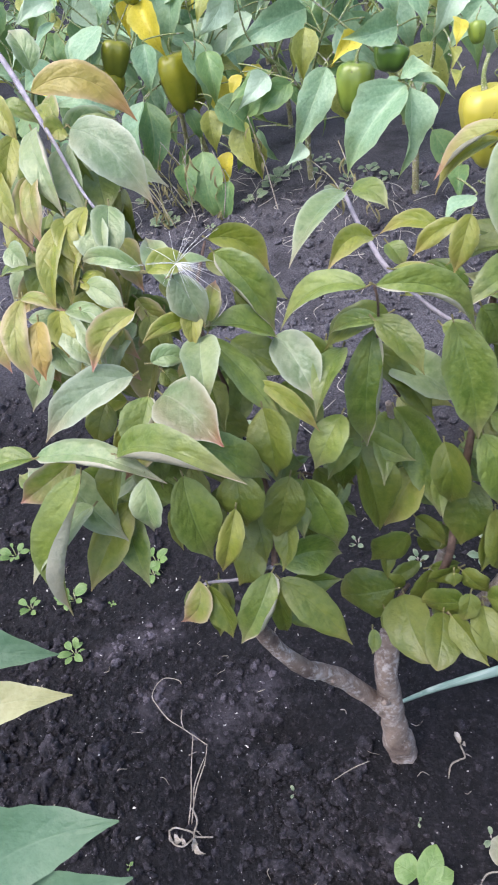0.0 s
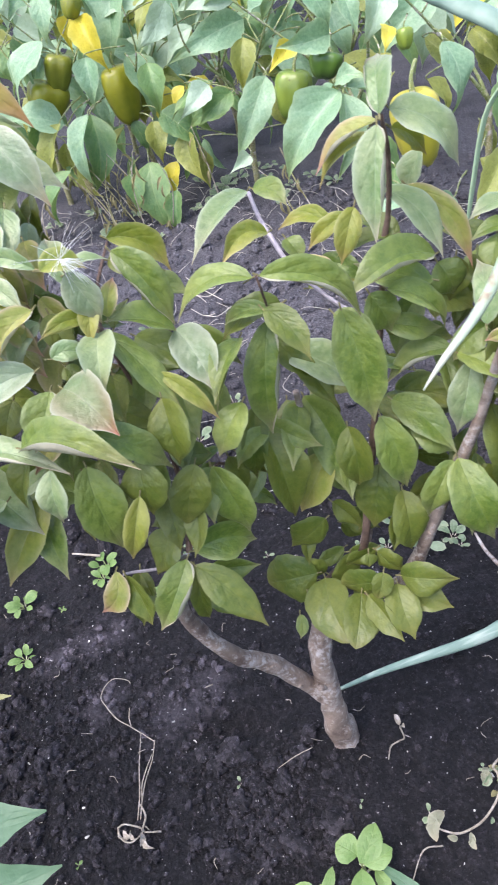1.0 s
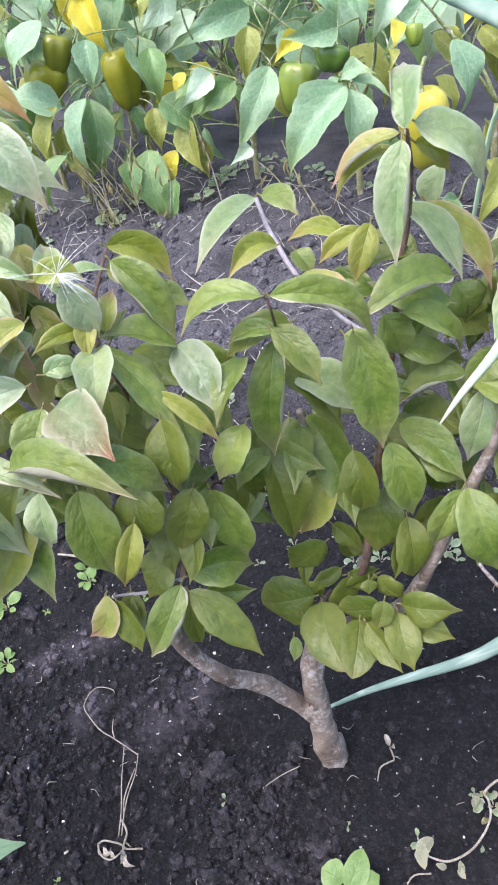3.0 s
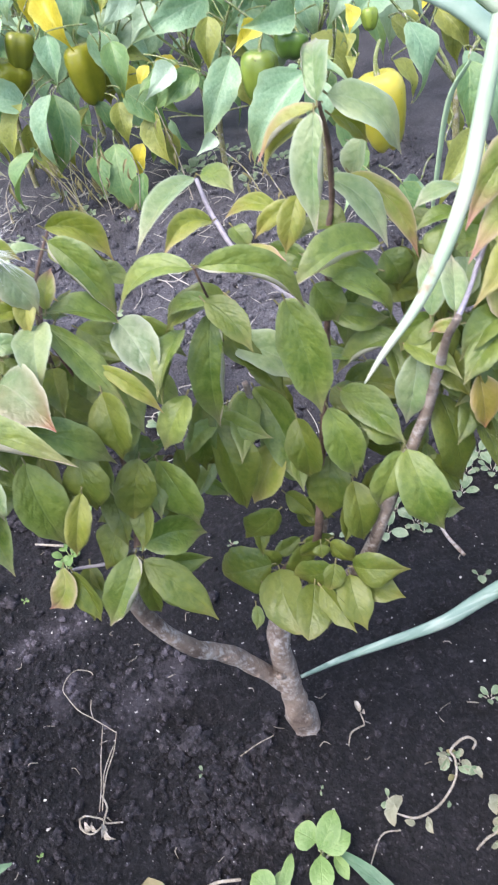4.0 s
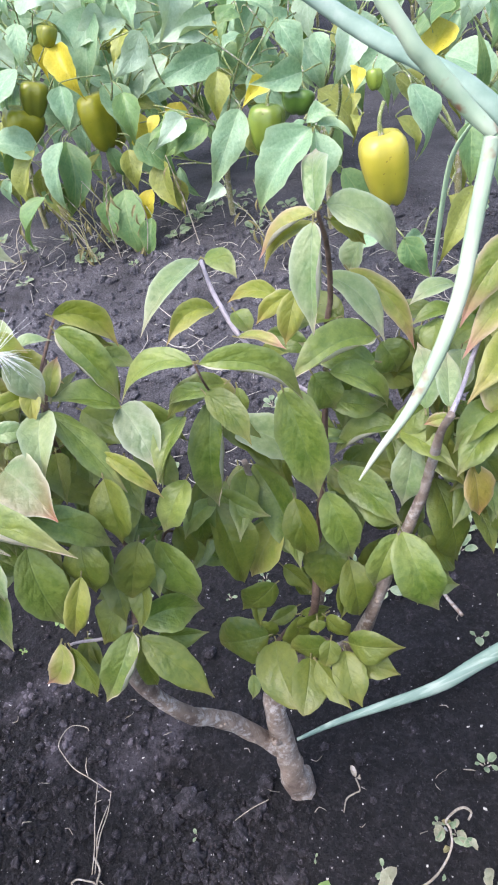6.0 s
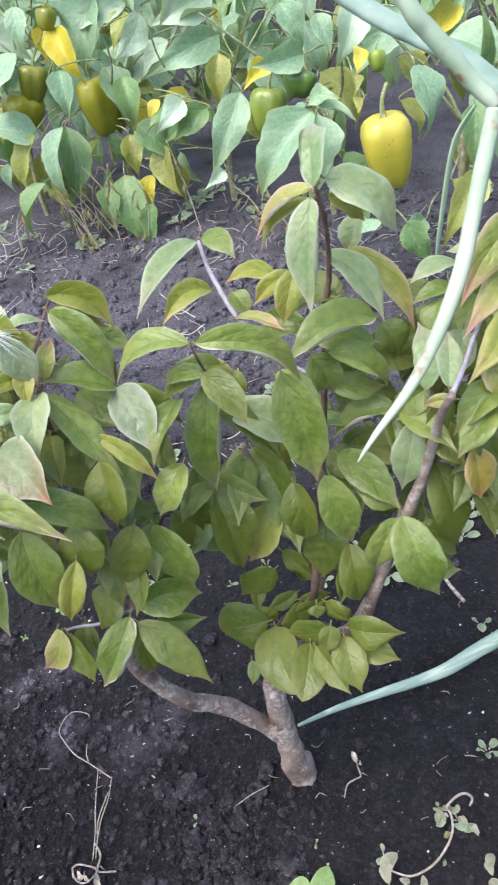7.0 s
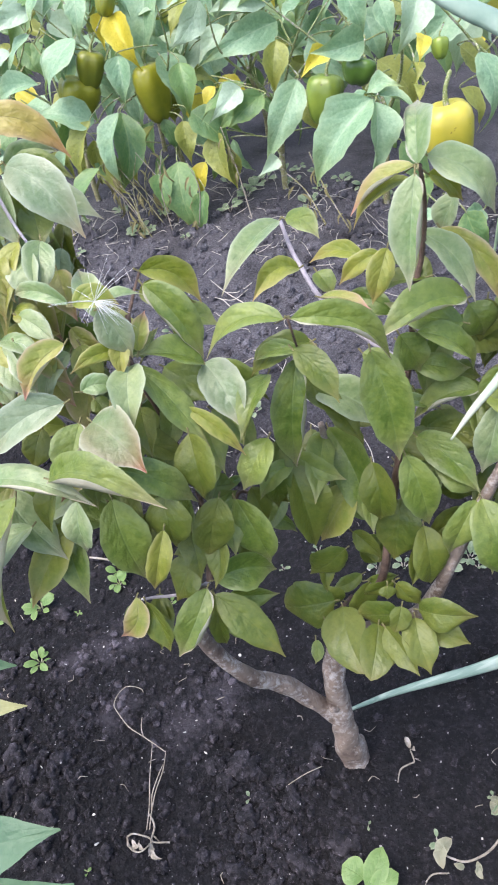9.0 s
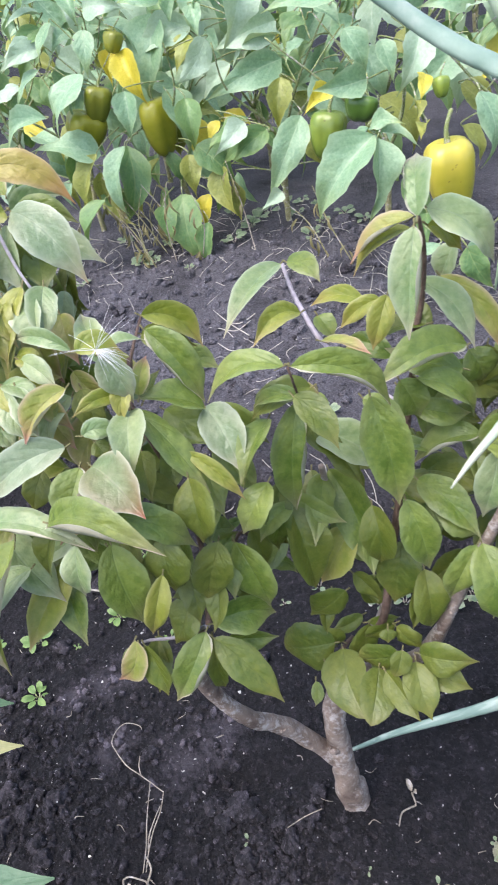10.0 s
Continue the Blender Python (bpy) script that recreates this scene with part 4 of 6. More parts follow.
PEPPER_B3 = [
    ((-0.191, 1.620, 0.326), (-0.189, 1.590, 0.222), 0.072, "gr"),
    ((-0.311, 1.620, 0.362), (-0.321, 1.590, 0.264), 0.051, "bg"),
    ((-0.386, 1.620, 0.408), (-0.472, 1.590, 0.302), 0.075, "bg"),
    ((-0.338, 1.600, 0.262), (-0.372, 1.570, 0.110), 0.053, "bg"),
    ((-0.069, 1.520, 0.282), (-0.143, 1.490, 0.234), 0.051, "wh"),
    ((-0.029, 1.540, 0.255), (-0.110, 1.510, 0.210), 0.045, "gr"),
    ((-0.128, 1.660, 0.420), (-0.206, 1.630, 0.347), 0.068, "wh"),
    ((-0.408, 1.620, 0.252), (-0.459, 1.590, 0.129), 0.044, "ol"),
]
PEPPER_B = PEPPER_B + PEPPER_B2 + PEPPER_B3
PEPPER_C = [
    ((-0.143, 1.794, 0.491), (-0.159, 1.767, 0.405), 0.057, "bg"),
    ((0.018, 1.667, 0.422), (-0.120, 1.653, 0.396), 0.072, "wh"),
    ((0.026, 1.654, 0.397), (-0.091, 1.644, 0.361), 0.047, "wh"),
    ((0.019, 1.618, 0.361), (-0.151, 1.575, 0.319), 0.059, "bg"),
    ((-0.093, 1.722, 0.352), (-0.169, 1.710, 0.297), 0.042, "wh"),
    ((-0.130, 1.744, 0.359), (-0.223, 1.717, 0.329), 0.064, "bg"),
    ((-0.134, 1.770, 0.415), (-0.110, 1.727, 0.367), 0.055, "bg"),
    ((-0.067, 1.606, 0.268), (-0.168, 1.558, 0.221), 0.053, "gr"),
    ((-0.046, 1.590, 0.224), (-0.139, 1.579, 0.192), 0.057, "gr"),
    ((-0.147, 1.601, 0.184), (-0.128, 1.557, 0.082), 0.064, "ol"),
    ((-0.133, 1.653, 0.260), (-0.165, 1.643, 0.216), 0.044, "ye"),
    ((0.043, 1.506, 0.278), (-0.043, 1.457, 0.144), 0.058, "bg"),
]
PEPPER_C2 = [
    ((-0.015, 1.450, 0.157), (-0.062, 1.417, 0.139), 0.033, "wh"),
    ((0.013, 1.564, 0.340), (-0.005, 1.549, 0.245), 0.054, "ol"),
    ((-0.039, 1.743, 0.447), (-0.053, 1.706, 0.495), 0.047, "gr"),
]
PEPPER_C3 = [
    ((-0.157, 1.753, 0.470), (-0.149, 1.708, 0.412), 0.059, "bg"),
    ((-0.222, 1.874, 0.442), (-0.251, 1.825, 0.388), 0.051, "wh"),
    ((0.067, 1.636, 0.433), (0.024, 1.586, 0.380), 0.038, "gr"),
]
PEPPER_C = PEPPER_C + PEPPER_C2 + PEPPER_C3
PEPPER_D = [
    ((0.141, 1.536, 0.464), (-0.003, 1.523, 0.465), 0.049, "bg"),
    ((0.104, 1.456, 0.328), (0.051, 1.412, 0.303), 0.047, "ye"),
    ((0.139, 1.465, 0.418), (0.171, 1.453, 0.331), 0.106, "bg"),
    ((0.166, 1.390, 0.347), (0.069, 1.355, 0.354), 0.069, "bg"),
    ((0.076, 1.552, 0.391), (0.026, 1.523, 0.368), 0.048, "bg"),
    ((0.074, 1.599, 0.423), (0.026, 1.573, 0.414), 0.032, "gr"),
    ((0.251, 1.324, 0.421), (0.206, 1.299, 0.332), 0.064, "wh"),
    ((0.195, 1.402, 0.401), (0.212, 1.372, 0.337), 0.064, "bg"),
    ((0.163, 1.285, 0.283), (0.049, 1.263, 0.158), 0.087, "bg"),
    ((0.166, 1.260, 0.284), (0.135, 1.223, 0.153), 0.056, "bg"),
    ((0.162, 1.331, 0.279), (0.117, 1.301, 0.260), 0.040, "bg"),
    ((0.160, 1.310, 0.293), (0.208, 1.261, 0.302), 0.038, "bg"),
]
PEPPER_D2 = [
    ((0.163, 1.286, 0.286), (0.237, 1.259, 0.255), 0.049, "bg"),
    ((0.250, 1.274, 0.364), (0.235, 1.226, 0.339), 0.030, "ye"),
    ((0.230, 1.257, 0.332), (0.225, 1.225, 0.303), 0.039, "ol"),
    ((0.240, 1.225, 0.304), (0.225, 1.189, 0.290), 0.026, "ol"),
    ((0.095, 1.563, 0.447), (0.141, 1.531, 0.406), 0.047, "bg"),
    ((0.270, 1.063, 0.161), (0.308, 1.042, 0.089), 0.045, "gr"),
    ((0.226, 1.053, 0.179), (0.169, 1.013, 0.159), 0.044, "bg"),
    ((0.229, 1.185, 0.173), (0.222, 1.139, 0.127), 0.045, "gr"),
]
PEPPER_D = PEPPER_D + PEPPER_D2
PEPPER_E = [
    ((0.318, 1.207, 0.341), (0.323, 1.182, 0.230), 0.111, "bg"),
    ((0.341, 1.347, 0.444), (0.250, 1.327, 0.449), 0.052, "bg"),
    ((0.307, 1.271, 0.415), (0.334, 1.225, 0.456), 0.040, "wh"),
    ((0.374, 1.330, 0.420), (0.298, 1.318, 0.455), 0.040, "gr"),
    ((0.400, 1.170, 0.279), (0.391, 1.135, 0.184), 0.045, "gr"),
    ((0.400, 1.129, 0.192), (0.322, 1.080, 0.082), 0.046, "ol"),
    ((0.427, 1.226, 0.295), (0.412, 1.187, 0.425), 0.025, "gr"),
    ((0.475, 1.253, 0.241), (0.466, 1.221, 0.118), 0.108, "bg"),
    ((0.311, 1.131, 0.128), (0.260, 1.095, 0.112), 0.036, "bg"),
    ((0.435, 1.198, 0.130), (0.379, 1.166, 0.113), 0.042, "bg"),
    ((0.514, 1.280, 0.208), (0.508, 1.237, 0.115), 0.074, "bg"),
]

FRUIT = [
    ((0.255, 1.129, 0.302), (0.261, 1.118, 0.193), 0.082, "yellow"),
    ((0.098, 1.485, 0.280), (0.080, 1.475, 0.196), 0.072, "green"),
    ((0.157, 1.393, 0.320), (0.145, 1.383, 0.280), 0.064, "dark"),
    ((0.272, 1.269, 0.357), (0.271, 1.259, 0.328), 0.029, "green"),
    ((-0.390, 1.726, 0.361), (-0.413, 1.716, 0.291), 0.066, "olive"),
    ((-0.430, 1.726, 0.313), (-0.465, 1.716, 0.237), 0.093, "turning"),
    ((-0.281, 1.726, 0.313), (-0.278, 1.716, 0.194), 0.083, "turning"),
    ((-0.324, 1.727, 0.457), (-0.336, 1.717, 0.419), 0.043, "olive"),
]


# ---- ground ----
def spaced(lo, hi, fine_lo, fine_hi, step, grow):
    """Lines that stand close together in the middle and wider and wider outside."""
    out = list(np.arange(fine_lo, fine_hi, step))
    for sign, start, end in ((-1, fine_lo, lo), (1, fine_hi, hi)):
        x, d = start, step
        while sign * (end - x) > 0:
            out.append(x)
            d *= grow
            x += sign * d
        out.append(end)
    return sorted(set(round(float(v), 5) for v in out))


def soil_height(x, y):
    p = Vector((x, y, 0))
    near = max(0.0, 1 - max(0.0, y - 2.5) / 4) if y > 0 else 1.0
    h = 0.012 * noise.noise(p * 3.1) + 0.008 * noise.noise(p * 9 + Vector((3, 1, 0)))
    crumb = noise.noise(p * 38) * 0.5 + noise.noise(p * 80) * 0.4 + noise.noise(p * 19) * 0.8
    lumpy = 0.4 + 1.3 * max(0.0, noise.noise(p * 4 + Vector((7, 7, 2)))) + 1.5 * math.exp(-(((x + 0.36) / 0.16) ** 2 + ((y - 0.32) / 0.16) ** 2))
    warped = Vector((0.35 * crumb, 0.35 * noise.noise(p * 60 + Vector((5, 2, 8))), 0))
    cell = noise.voronoi(p * 46 + warped)[0]
    patchy = max(0.0, noise.noise(p * 11 + Vector((1, 9, 4))) + 0.5)
    h += lumpy * (0.0045 * crumb + 0.0060 * (cell[1] - cell[0]) * patchy)
    if abs(x) < 0.6 and 0 < y < 0.9:
        small = noise.voronoi(p * 120 + warped)[0]
        h += 0.0026 * (small[1] - small[0]) * (0.35 + patchy) + 0.0011 * noise.noise(p * 210)
    # a low bank under the pepper row, a hollow in front of the trunk
    h += 0.02 * math.exp(-(((y - 1.6 + 0.5 * x) / 0.3) ** 2))
    h -= 0.020 * math.exp(-(((x + 0.085) / 0.05) ** 2 + ((y - 0.345) / 0.022) ** 2))
    return h * near


xs = spaced(-900, 900, -0.48, 0.42, 0.0023, 1.1)
ys = spaced(-900, 900, 0.10, 0.66, 0.0023, 1.05)
verts = [(x, y, soil_height(x, y)) for y in ys for x in xs]
w = len(xs)
faces = [(j * w + i, j * w + i + 1, (j + 1) * w + i + 1, (j + 1) * w + i) for j in range(len(ys) - 1) for i in range(w - 1)]
me = bpy.data.meshes.new("ground")
me.from_pydata(verts, [], faces)
me.materials.append(SOIL)
me.polygons.foreach_set("use_smooth", [True] * len(faces))
ground = tagged(new("ground", me), "dark crumbly black garden soil", "soil", kind="structure")


def fruit_material(name, skin, shade, rough=0.3):
    m, nt, b = material(name, rough)
    c = ramp(nt, noise_of(nt, 14.0, 3.0), (0.35, shade), (0.62, skin))
    speck = maths(nt, "MULTIPLY", maths(nt, "SUBTRACT", noise_of(nt, 120.0, 1.0), 0.72), 20.0, True)
    c = blend(nt, maths(nt, "MULTIPLY", speck, 0.6), c, (0.10, 0.07, 0.02))
    nt.links.new(c, b.inputs["Base Color"])
    b.inputs["Coat Weight"].default_value = 0.15
    b.inputs["Coat Roughness"].default_value = 0.15
    bump(nt, b, noise_of(nt, 40.0, 2.0), 0.15, 0.003)
    return m


FRUIT_SKIN = {
    "yellow": fruit_material("pepper_skin_yellow", (0.50, 0.42, 0.05), (0.36, 0.33, 0.03)),
    "green": fruit_material("pepper_skin_green", (0.22, 0.29, 0.04), (0.10, 0.17, 0.02)),
    "dark": fruit_material("pepper_skin_dark_green", (0.08, 0.15, 0.02), (0.04, 0.09, 0.012)),
    "olive": fruit_material("pepper_skin_olive", (0.19, 0.20, 0.020), (0.11, 0.13, 0.012)),
    "turning": fruit_material("pepper_skin_yellow_green", (0.33, 0.31, 0.025), (0.20, 0.21, 0.015)),
}
STEM_GREEN = bark_material("stem_green", (0.13, 0.17, 0.04), (0.27, 0.31, 0.11), 90.0)
CANE = bark_material("stem_dry_olive", (0.16, 0.14, 0.06), (0.34, 0.32, 0.14), 90.0)


def fruit_body(top, bottom, width, lobes=4, seed=0):
    """A bell pepper: lobed and shouldered, with a dimple round the stalk; around its top."""
    rnd = random.Random(seed)
    axis = Vector(bottom) - Vector(top)
    length = axis.length
    axis /= length
    u = axis.orthogonal().normalized()
    v = axis.cross(u)
    ph = rnd.uniform(0, 6.28)
    bm = bmesh.new()
    rings = []
    prof = ((0.05, 0.10), (0.0, 0.34), (-0.01, 0.55), (0.03, 0.78), (0.10, 0.93), (0.22, 1.0), (0.40, 0.97), (0.58, 0.89), (0.74, 0.78), (0.87, 0.64), (0.95, 0.46), (0.985, 0.28), (0.96, 0.10))
    for s, r in prof:
        ring = []
        for k in range(24):
            a = 2 * math.pi * k / 24
            deep = 0.2 * (0.5 + 0.5 * math.cos(lobes * (a + ph))) ** 3
            low = 0.05 * math.cos(lobes * (a + ph)) * max(0, s - 0.5)
            rr = 0.5 * width * r * (1.03 - deep) * (1 + 0.05 * math.cos(2 * a + ph))
            ring.append(bm.verts.new(axis * (length * (s - low)) + u * (rr * math.cos(a)) + v * (rr * math.sin(a))))
        rings.append(ring)
    for p, q in zip(rings, rings[1:]):
        for k in range(24):
            bm.faces.new((p[k], q[k], q[(k + 1) % 24], p[(k + 1) % 24]))
    bm.faces.new(rings[0])
    bm.faces.new(rings[-1][::-1])
    return bm


def pepper_plant(foot, leaves, fruits, height, label, seed):
    rnd = random.Random(seed)
    plant = thing("pepper_plant", foot, label, "pepper plant", "row of pepper plants")
    foot = Vector(foot)
    fork = foot + Vector((rnd.uniform(-0.02, 0.02), rnd.uniform(-0.02, 0.02), 0.17))
    part("stem", tube([(foot - Vector((0, 0, 0.03)), 0.007), (foot + Vector((0.004, 0, 0.07)), 0.0065), (fork, 0.006)], 8, 0.15), CANE, plant)
    boughs = []
    for k in range(4):
        a = 6.28 * (k + rnd.uniform(0.1, 0.6)) / 4
        out = Vector((math.cos(a), 0.6 * math.sin(a), 0))
        p = [fork, fork + out * 0.05 + Vector((0, 0, 0.07)), fork + out * 0.12 + Vector((rnd.uniform(-0.03, 0.03), 0, 0.15)), fork + out * 0.20 + Vector((rnd.uniform(-0.03, 0.03), 0.01, height - 0.26))]
        part("bough", tube([(q, r) for q, r in zip(p, (0.004, 0.003, 0.0022, 0.0014))], 7, 0.12), STEM_GREEN, plant)
        boughs += [q for q, _ in smooth_path([(q, 0.0) for q in p], 5)]
    boughs.append(foot + Vector((0, 0, 0.12)))
    for base, tip, width, kind in leaves:
        span = (Vector(tip) - Vector(base)).length
        bm = blade(base, tip, min(width * 1.15, 0.52 * span), rnd.uniform(0.05, 0.2), rnd.uniform(0.35, 1.05), rnd.uniform(0.0, 0.16), rnd.uniform(-0.65, 0.65), rnd.uniform(0.05, 0.13), Vector((rnd.uniform(-0.35, 0.35), -0.66, 0.72)), 0.66, rnd.randrange(999), 22, 4, pucker=rnd.uniform(0.02, 0.045), sag=rnd.uniform(0.0, 0.4), point=rnd.uniform(1.5, 2.1))
        leaf = part("leaf", bm, PEPPER_LEAF[kind], plant, at=base)
        b = Vector(base)
        to = min(boughs, key=lambda q: (q - b).length + 0.5 * max(0, q.z - b.z))
        way = to - b
        if way.length > 0.09:
            way *= 0.09 / way.length
        mid = b + way * 0.5 + Vector((0, 0, 0.006))
        first = (b - Vector(tip)).normalized() * 0.006
        part("leafstalk", tube([(b - first * 0.6, 0.0008), (b + first, 0.0014), (mid, 0.0015), (b + way, 0.0017)], 5, 0, 4), STEM_GREEN, leaf)
    for top, bottom, width, kind in fruits:
        body = part("pepper", fruit_body(top, bottom, width, rnd.choice((3, 4)), rnd.randrange(99)), FRUIT_SKIN[kind], plant, {"yellow": "ripe yellow bell pepper", "green": "green bell pepper", "dark": "dark green bell pepper", "olive": "olive green bell pepper", "turning": "yellow-green bell pepper"}[kind], at=top)
        t = Vector(top)
        up = (t - Vector(bottom)).normalized()
        part("stalk", tube([(t - up * 0.004, width * 0.06), (t + up * width * 0.18, width * 0.042), (t + up * width * 0.32 + Vector((0.004, 0.006, 0)), width * 0.038), (t + Vector((0.012, 0.03, width * 0.42)), width * 0.038)], 8, 0.1), STEM_GREEN, body)
    return plant


FEET = ((-0.50, 1.78, 0.0), (-0.26, 1.74, 0.0), (-0.02, 1.64, 0.0), (0.19, 1.46, 0.0), (0.42, 1.34, 0.0))
WORDS = (
    "bushy pepper plant with large drooping blue-green leaves in black soil",
    "pepper plant with yellowing leaves and hanging yellow-green peppers",
    "pepper plant with broad pale leaves and green peppers",
    "pepper plant with wide leaves and a small dark green pepper",
    "pepper plant carrying one large ripe yellow bell pepper",
)
rnd_in = random.Random(31)
fruit_at = [min(range(5), key=lambda k: (FEET[k][0] - f[0][0]) ** 2 + 0.05 * (FEET[k][1] - f[0][1]) ** 2) for f in FRUIT]
for k, (foot, rows_) in enumerate(zip(FEET, (PEPPER_A, PEPPER_B, PEPPER_C, PEPPER_D, PEPPER_E))):
    inner = []
    for _ in range((20, 18, 18, 17, 14)[k]):
        b = Vector((foot[0] + rnd_in.gauss(0, 0.10), foot[1] + rnd_in.uniform(0.06, 0.26), rnd_in.uniform(0.24, 0.62)))
        d = Vector((rnd_in.uniform(-0.8, 0.8), rnd_in.uniform(-0.3, 0.1), rnd_in.uniform(-1.0, -0.1))).normalized() * rnd_in.uniform(0.09, 0.15)
        inner.append((b, b + d, d.length * rnd_in.uniform(0.42, 0.55), rnd_in.choice(("bg", "bg", "bg", "gr", "wh", "wh") if b.z > 0.3 else ("gr", "ol", "gr", "gr", "bg", "gr", "ol", "ye" if k < 3 else "ol"))))
    for _ in range((12, 14, 3, 1, 5)[k]):
        b = Vector((foot[0] + rnd_in.gauss(0, 0.09), foot[1] + rnd_in.uniform(-0.10, 0.06), rnd_in.uniform(0.10, 0.27)))
        d = Vector((rnd_in.uniform(-0.5, 0.5), rnd_in.uniform(-0.25, 0.15), rnd_in.uniform(-1.1, -0.6))).normalized() * min(b.z * 0.8, rnd_in.uniform(0.07, 0.15))
        inner.append((b, b + d, d.length * rnd_in.uniform(0.3, 0.44), rnd_in.choice(("gr", "gr", "ol", "bg", "gr", "ol", "gr", "ye" if k < 2 and rnd_in.random() < 0.5 else "ol"))))
    inner = [n for n in inner if all(((n[0] + n[1]) / 2 - (Vector(m[0]) + Vector(m[1])) / 2).length > 0.075 for m in rows_)]
    pepper_plant((foot[0], foot[1], soil_height(foot[0], foot[1])), rows_ + inner, [f for f, at_ in zip(FRUIT, fruit_at) if at_ == k], 0.5, WORDS[k], 20 + k)

# the next rows behind, seen between the first plants
rnd = random.Random(81)
for row_y, row_n in ((2.05, 6), (2.75, 8), (3.6, 9)):
    for k in range(row_n):
        fx, fy = (k - (row_n - 1) / 2) * 0.34 - 0.25 + rnd.uniform(-0.06, 0.06), row_y - 0.12 * (k - row_n / 2) * 0.5 + rnd.uniform(-0.06, 0.06)
        leaves = []
        for _ in range(34):
            a, h = rnd.uniform(0, 6.28), rnd.uniform(0.1, 0.58)
            r = rnd.uniform(0.04, 0.2)
            b = Vector((fx + r * math.cos(a), fy + r * math.sin(a), h))
            d = Vector((math.cos(a) * 0.7, math.sin(a) * 0.3 - 0.1, rnd.uniform(-1.1, -0.1))).normalized() * rnd.uniform(0.08, 0.16)
            leaves.append((b, b + d, d.length * rnd.uniform(0.42, 0.55), rnd.choice(("bg", "bg", "bg", "gr", "wh", "gr", "bg", "gr", "ol", "ye" if rnd.random() < 0.4 else "gr"))))
        pepper_plant((fx, fy, soil_height(fx, fy)), leaves, [], 0.5, "leafy pepper plant in the row behind, green leaves", 100 + k + int(row_y * 10))


# ---- small things on the ground ----
DRY_STALK = [(-0.196, 0.398, 0.008), (-0.198, 0.401, 0.010), (-0.206, 0.403, 0.013), (-0.214, 0.402, 0.015), (-0.220, 0.393, 0.018), (-0.222, 0.381, 0.019), (-0.215, 0.370, 0.020), (-0.201, 0.354, 0.020), (-0.186, 0.344, 0.021), (-0.174, 0.336, 0.022)]
DRY_STALK_TIP = [(-0.175, 0.337, 0.022), (-0.167, 0.331, 0.023), (-0.160, 0.326, 0.024)]
DRY_STALK_SIDE = [(-0.175, 0.337, 0.021), (-0.175, 0.306, 0.017), (-0.175, 0.283, 0.011), (-0.178, 0.263, 0.000)]
DRY_STALK_LONG = [(-0.160, 0.327, 0.024), (-0.162, 0.310, 0.021), (-0.168, 0.292, 0.017), (-0.172, 0.275, 0.011), (-0.175, 0.262, 0.000)]
DRY_STALK_THIN = [(-0.162, 0.315, 0.023), (-0.167, 0.303, 0.020), (-0.171, 0.290, 0.017), (-0.172, 0.279, 0.012)]
DRY_STALK_SPUR = [(-0.185, 0.358, 0.030), (-0.186, 0.350, 0.026), (-0.185, 0.344, 0.021)]
FAR_STRAW = [(-0.178, 1.275, 0.012), (-0.142, 1.208, 0.012), (-0.102, 1.154, 0.012)]
FAR_STRAW_B = [(-0.181, 1.210, 0.008), (-0.151, 1.192, 0.008), (-0.128, 1.152, 0.008)]
FAR_STRAW_C = [(-0.162, 1.150, 0.008), (-0.136, 1.117, 0.008), (-0.116, 1.117, 0.008)]
FAR_STRAW_D = [(-0.616, 1.626, 0.010), (-0.569, 1.584, 0.010), (-0.537, 1.608, 0.010)]
FAR_STRAW_E = [(-0.631, 1.725, 0.012), (-0.586, 1.648, 0.012), (-0.556, 1.557, 0.012)]
FAR_STRAW_F = [(-0.640, 1.522, 0.010), (-0.606, 1.553, 0.010), (-0.563, 1.517, 0.010)]
ROOT_SCRAP = [(-0.193, 0.258, 0.006), (-0.187, 0.259, 0.010), (-0.179, 0.257, 0.012), (-0.171, 0.255, 0.010), (-0.170, 0.251, 0.008), (-0.175, 0.249, 0.004)]
ROOT_SCRAP_B = [(-0.193, 0.258, 0.006), (-0.191, 0.252, 0.006), (-0.187, 0.247, 0.005), (-0.179, 0.245, 0.006), (-0.171, 0.250, 0.008)]
ROOT_SCRAP_C = [(-0.173, 0.275, 0.012), (-0.168, 0.265, 0.010), (-0.170, 0.254, 0.006), (-0.154, 0.253, 0.002)]
PEBBLES = [(-0.117, 0.321, 0.0211), (-0.104, 0.305, 0.0229), (-0.101, 0.289, 0.0070), (-0.096, 0.279, 0.0070), (-0.092, 0.274, 0.0062), (-0.107, 0.282, 0.0044), (-0.082, 0.261, 0.0079), (-0.077, 0.254, 0.0097), (-0.068, 0.248, 0.0123), (-0.088, 0.252, 0.0062), (-0.073, 0.235, 0.0114), (-0.066, 0.226, 0.0123), (-0.078, 0.223, 0.0062), (-0.070, 0.219, 0.0088), (-0.093, 0.232, 0.0053), (-0.119, 0.235, 0.0053), (-0.140, 0.238, 0.0062), (-0.159, 0.233, 0.0123), (-0.168, 0.248, 0.0106), (-0.158, 0.315, 0.0062), (-0.062, 0.241, 0.0088), (-0.081, 0.268, 0.0053), (-0.164, 0.288, 0.0132), (-0.116, 0.348, 0.0053), (-0.141, 0.382, 0.0123), (0.008, 0.305, 0.0060), (0.019, 0.302, 0.0048), (0.028, 0.304, 0.0065), (0.035, 0.311, 0.0055)]
LOOSE_TWIG = [(-0.044, 0.292, 0.006), (-0.028, 0.300, 0.006), (-0.012, 0.306, 0.006)]
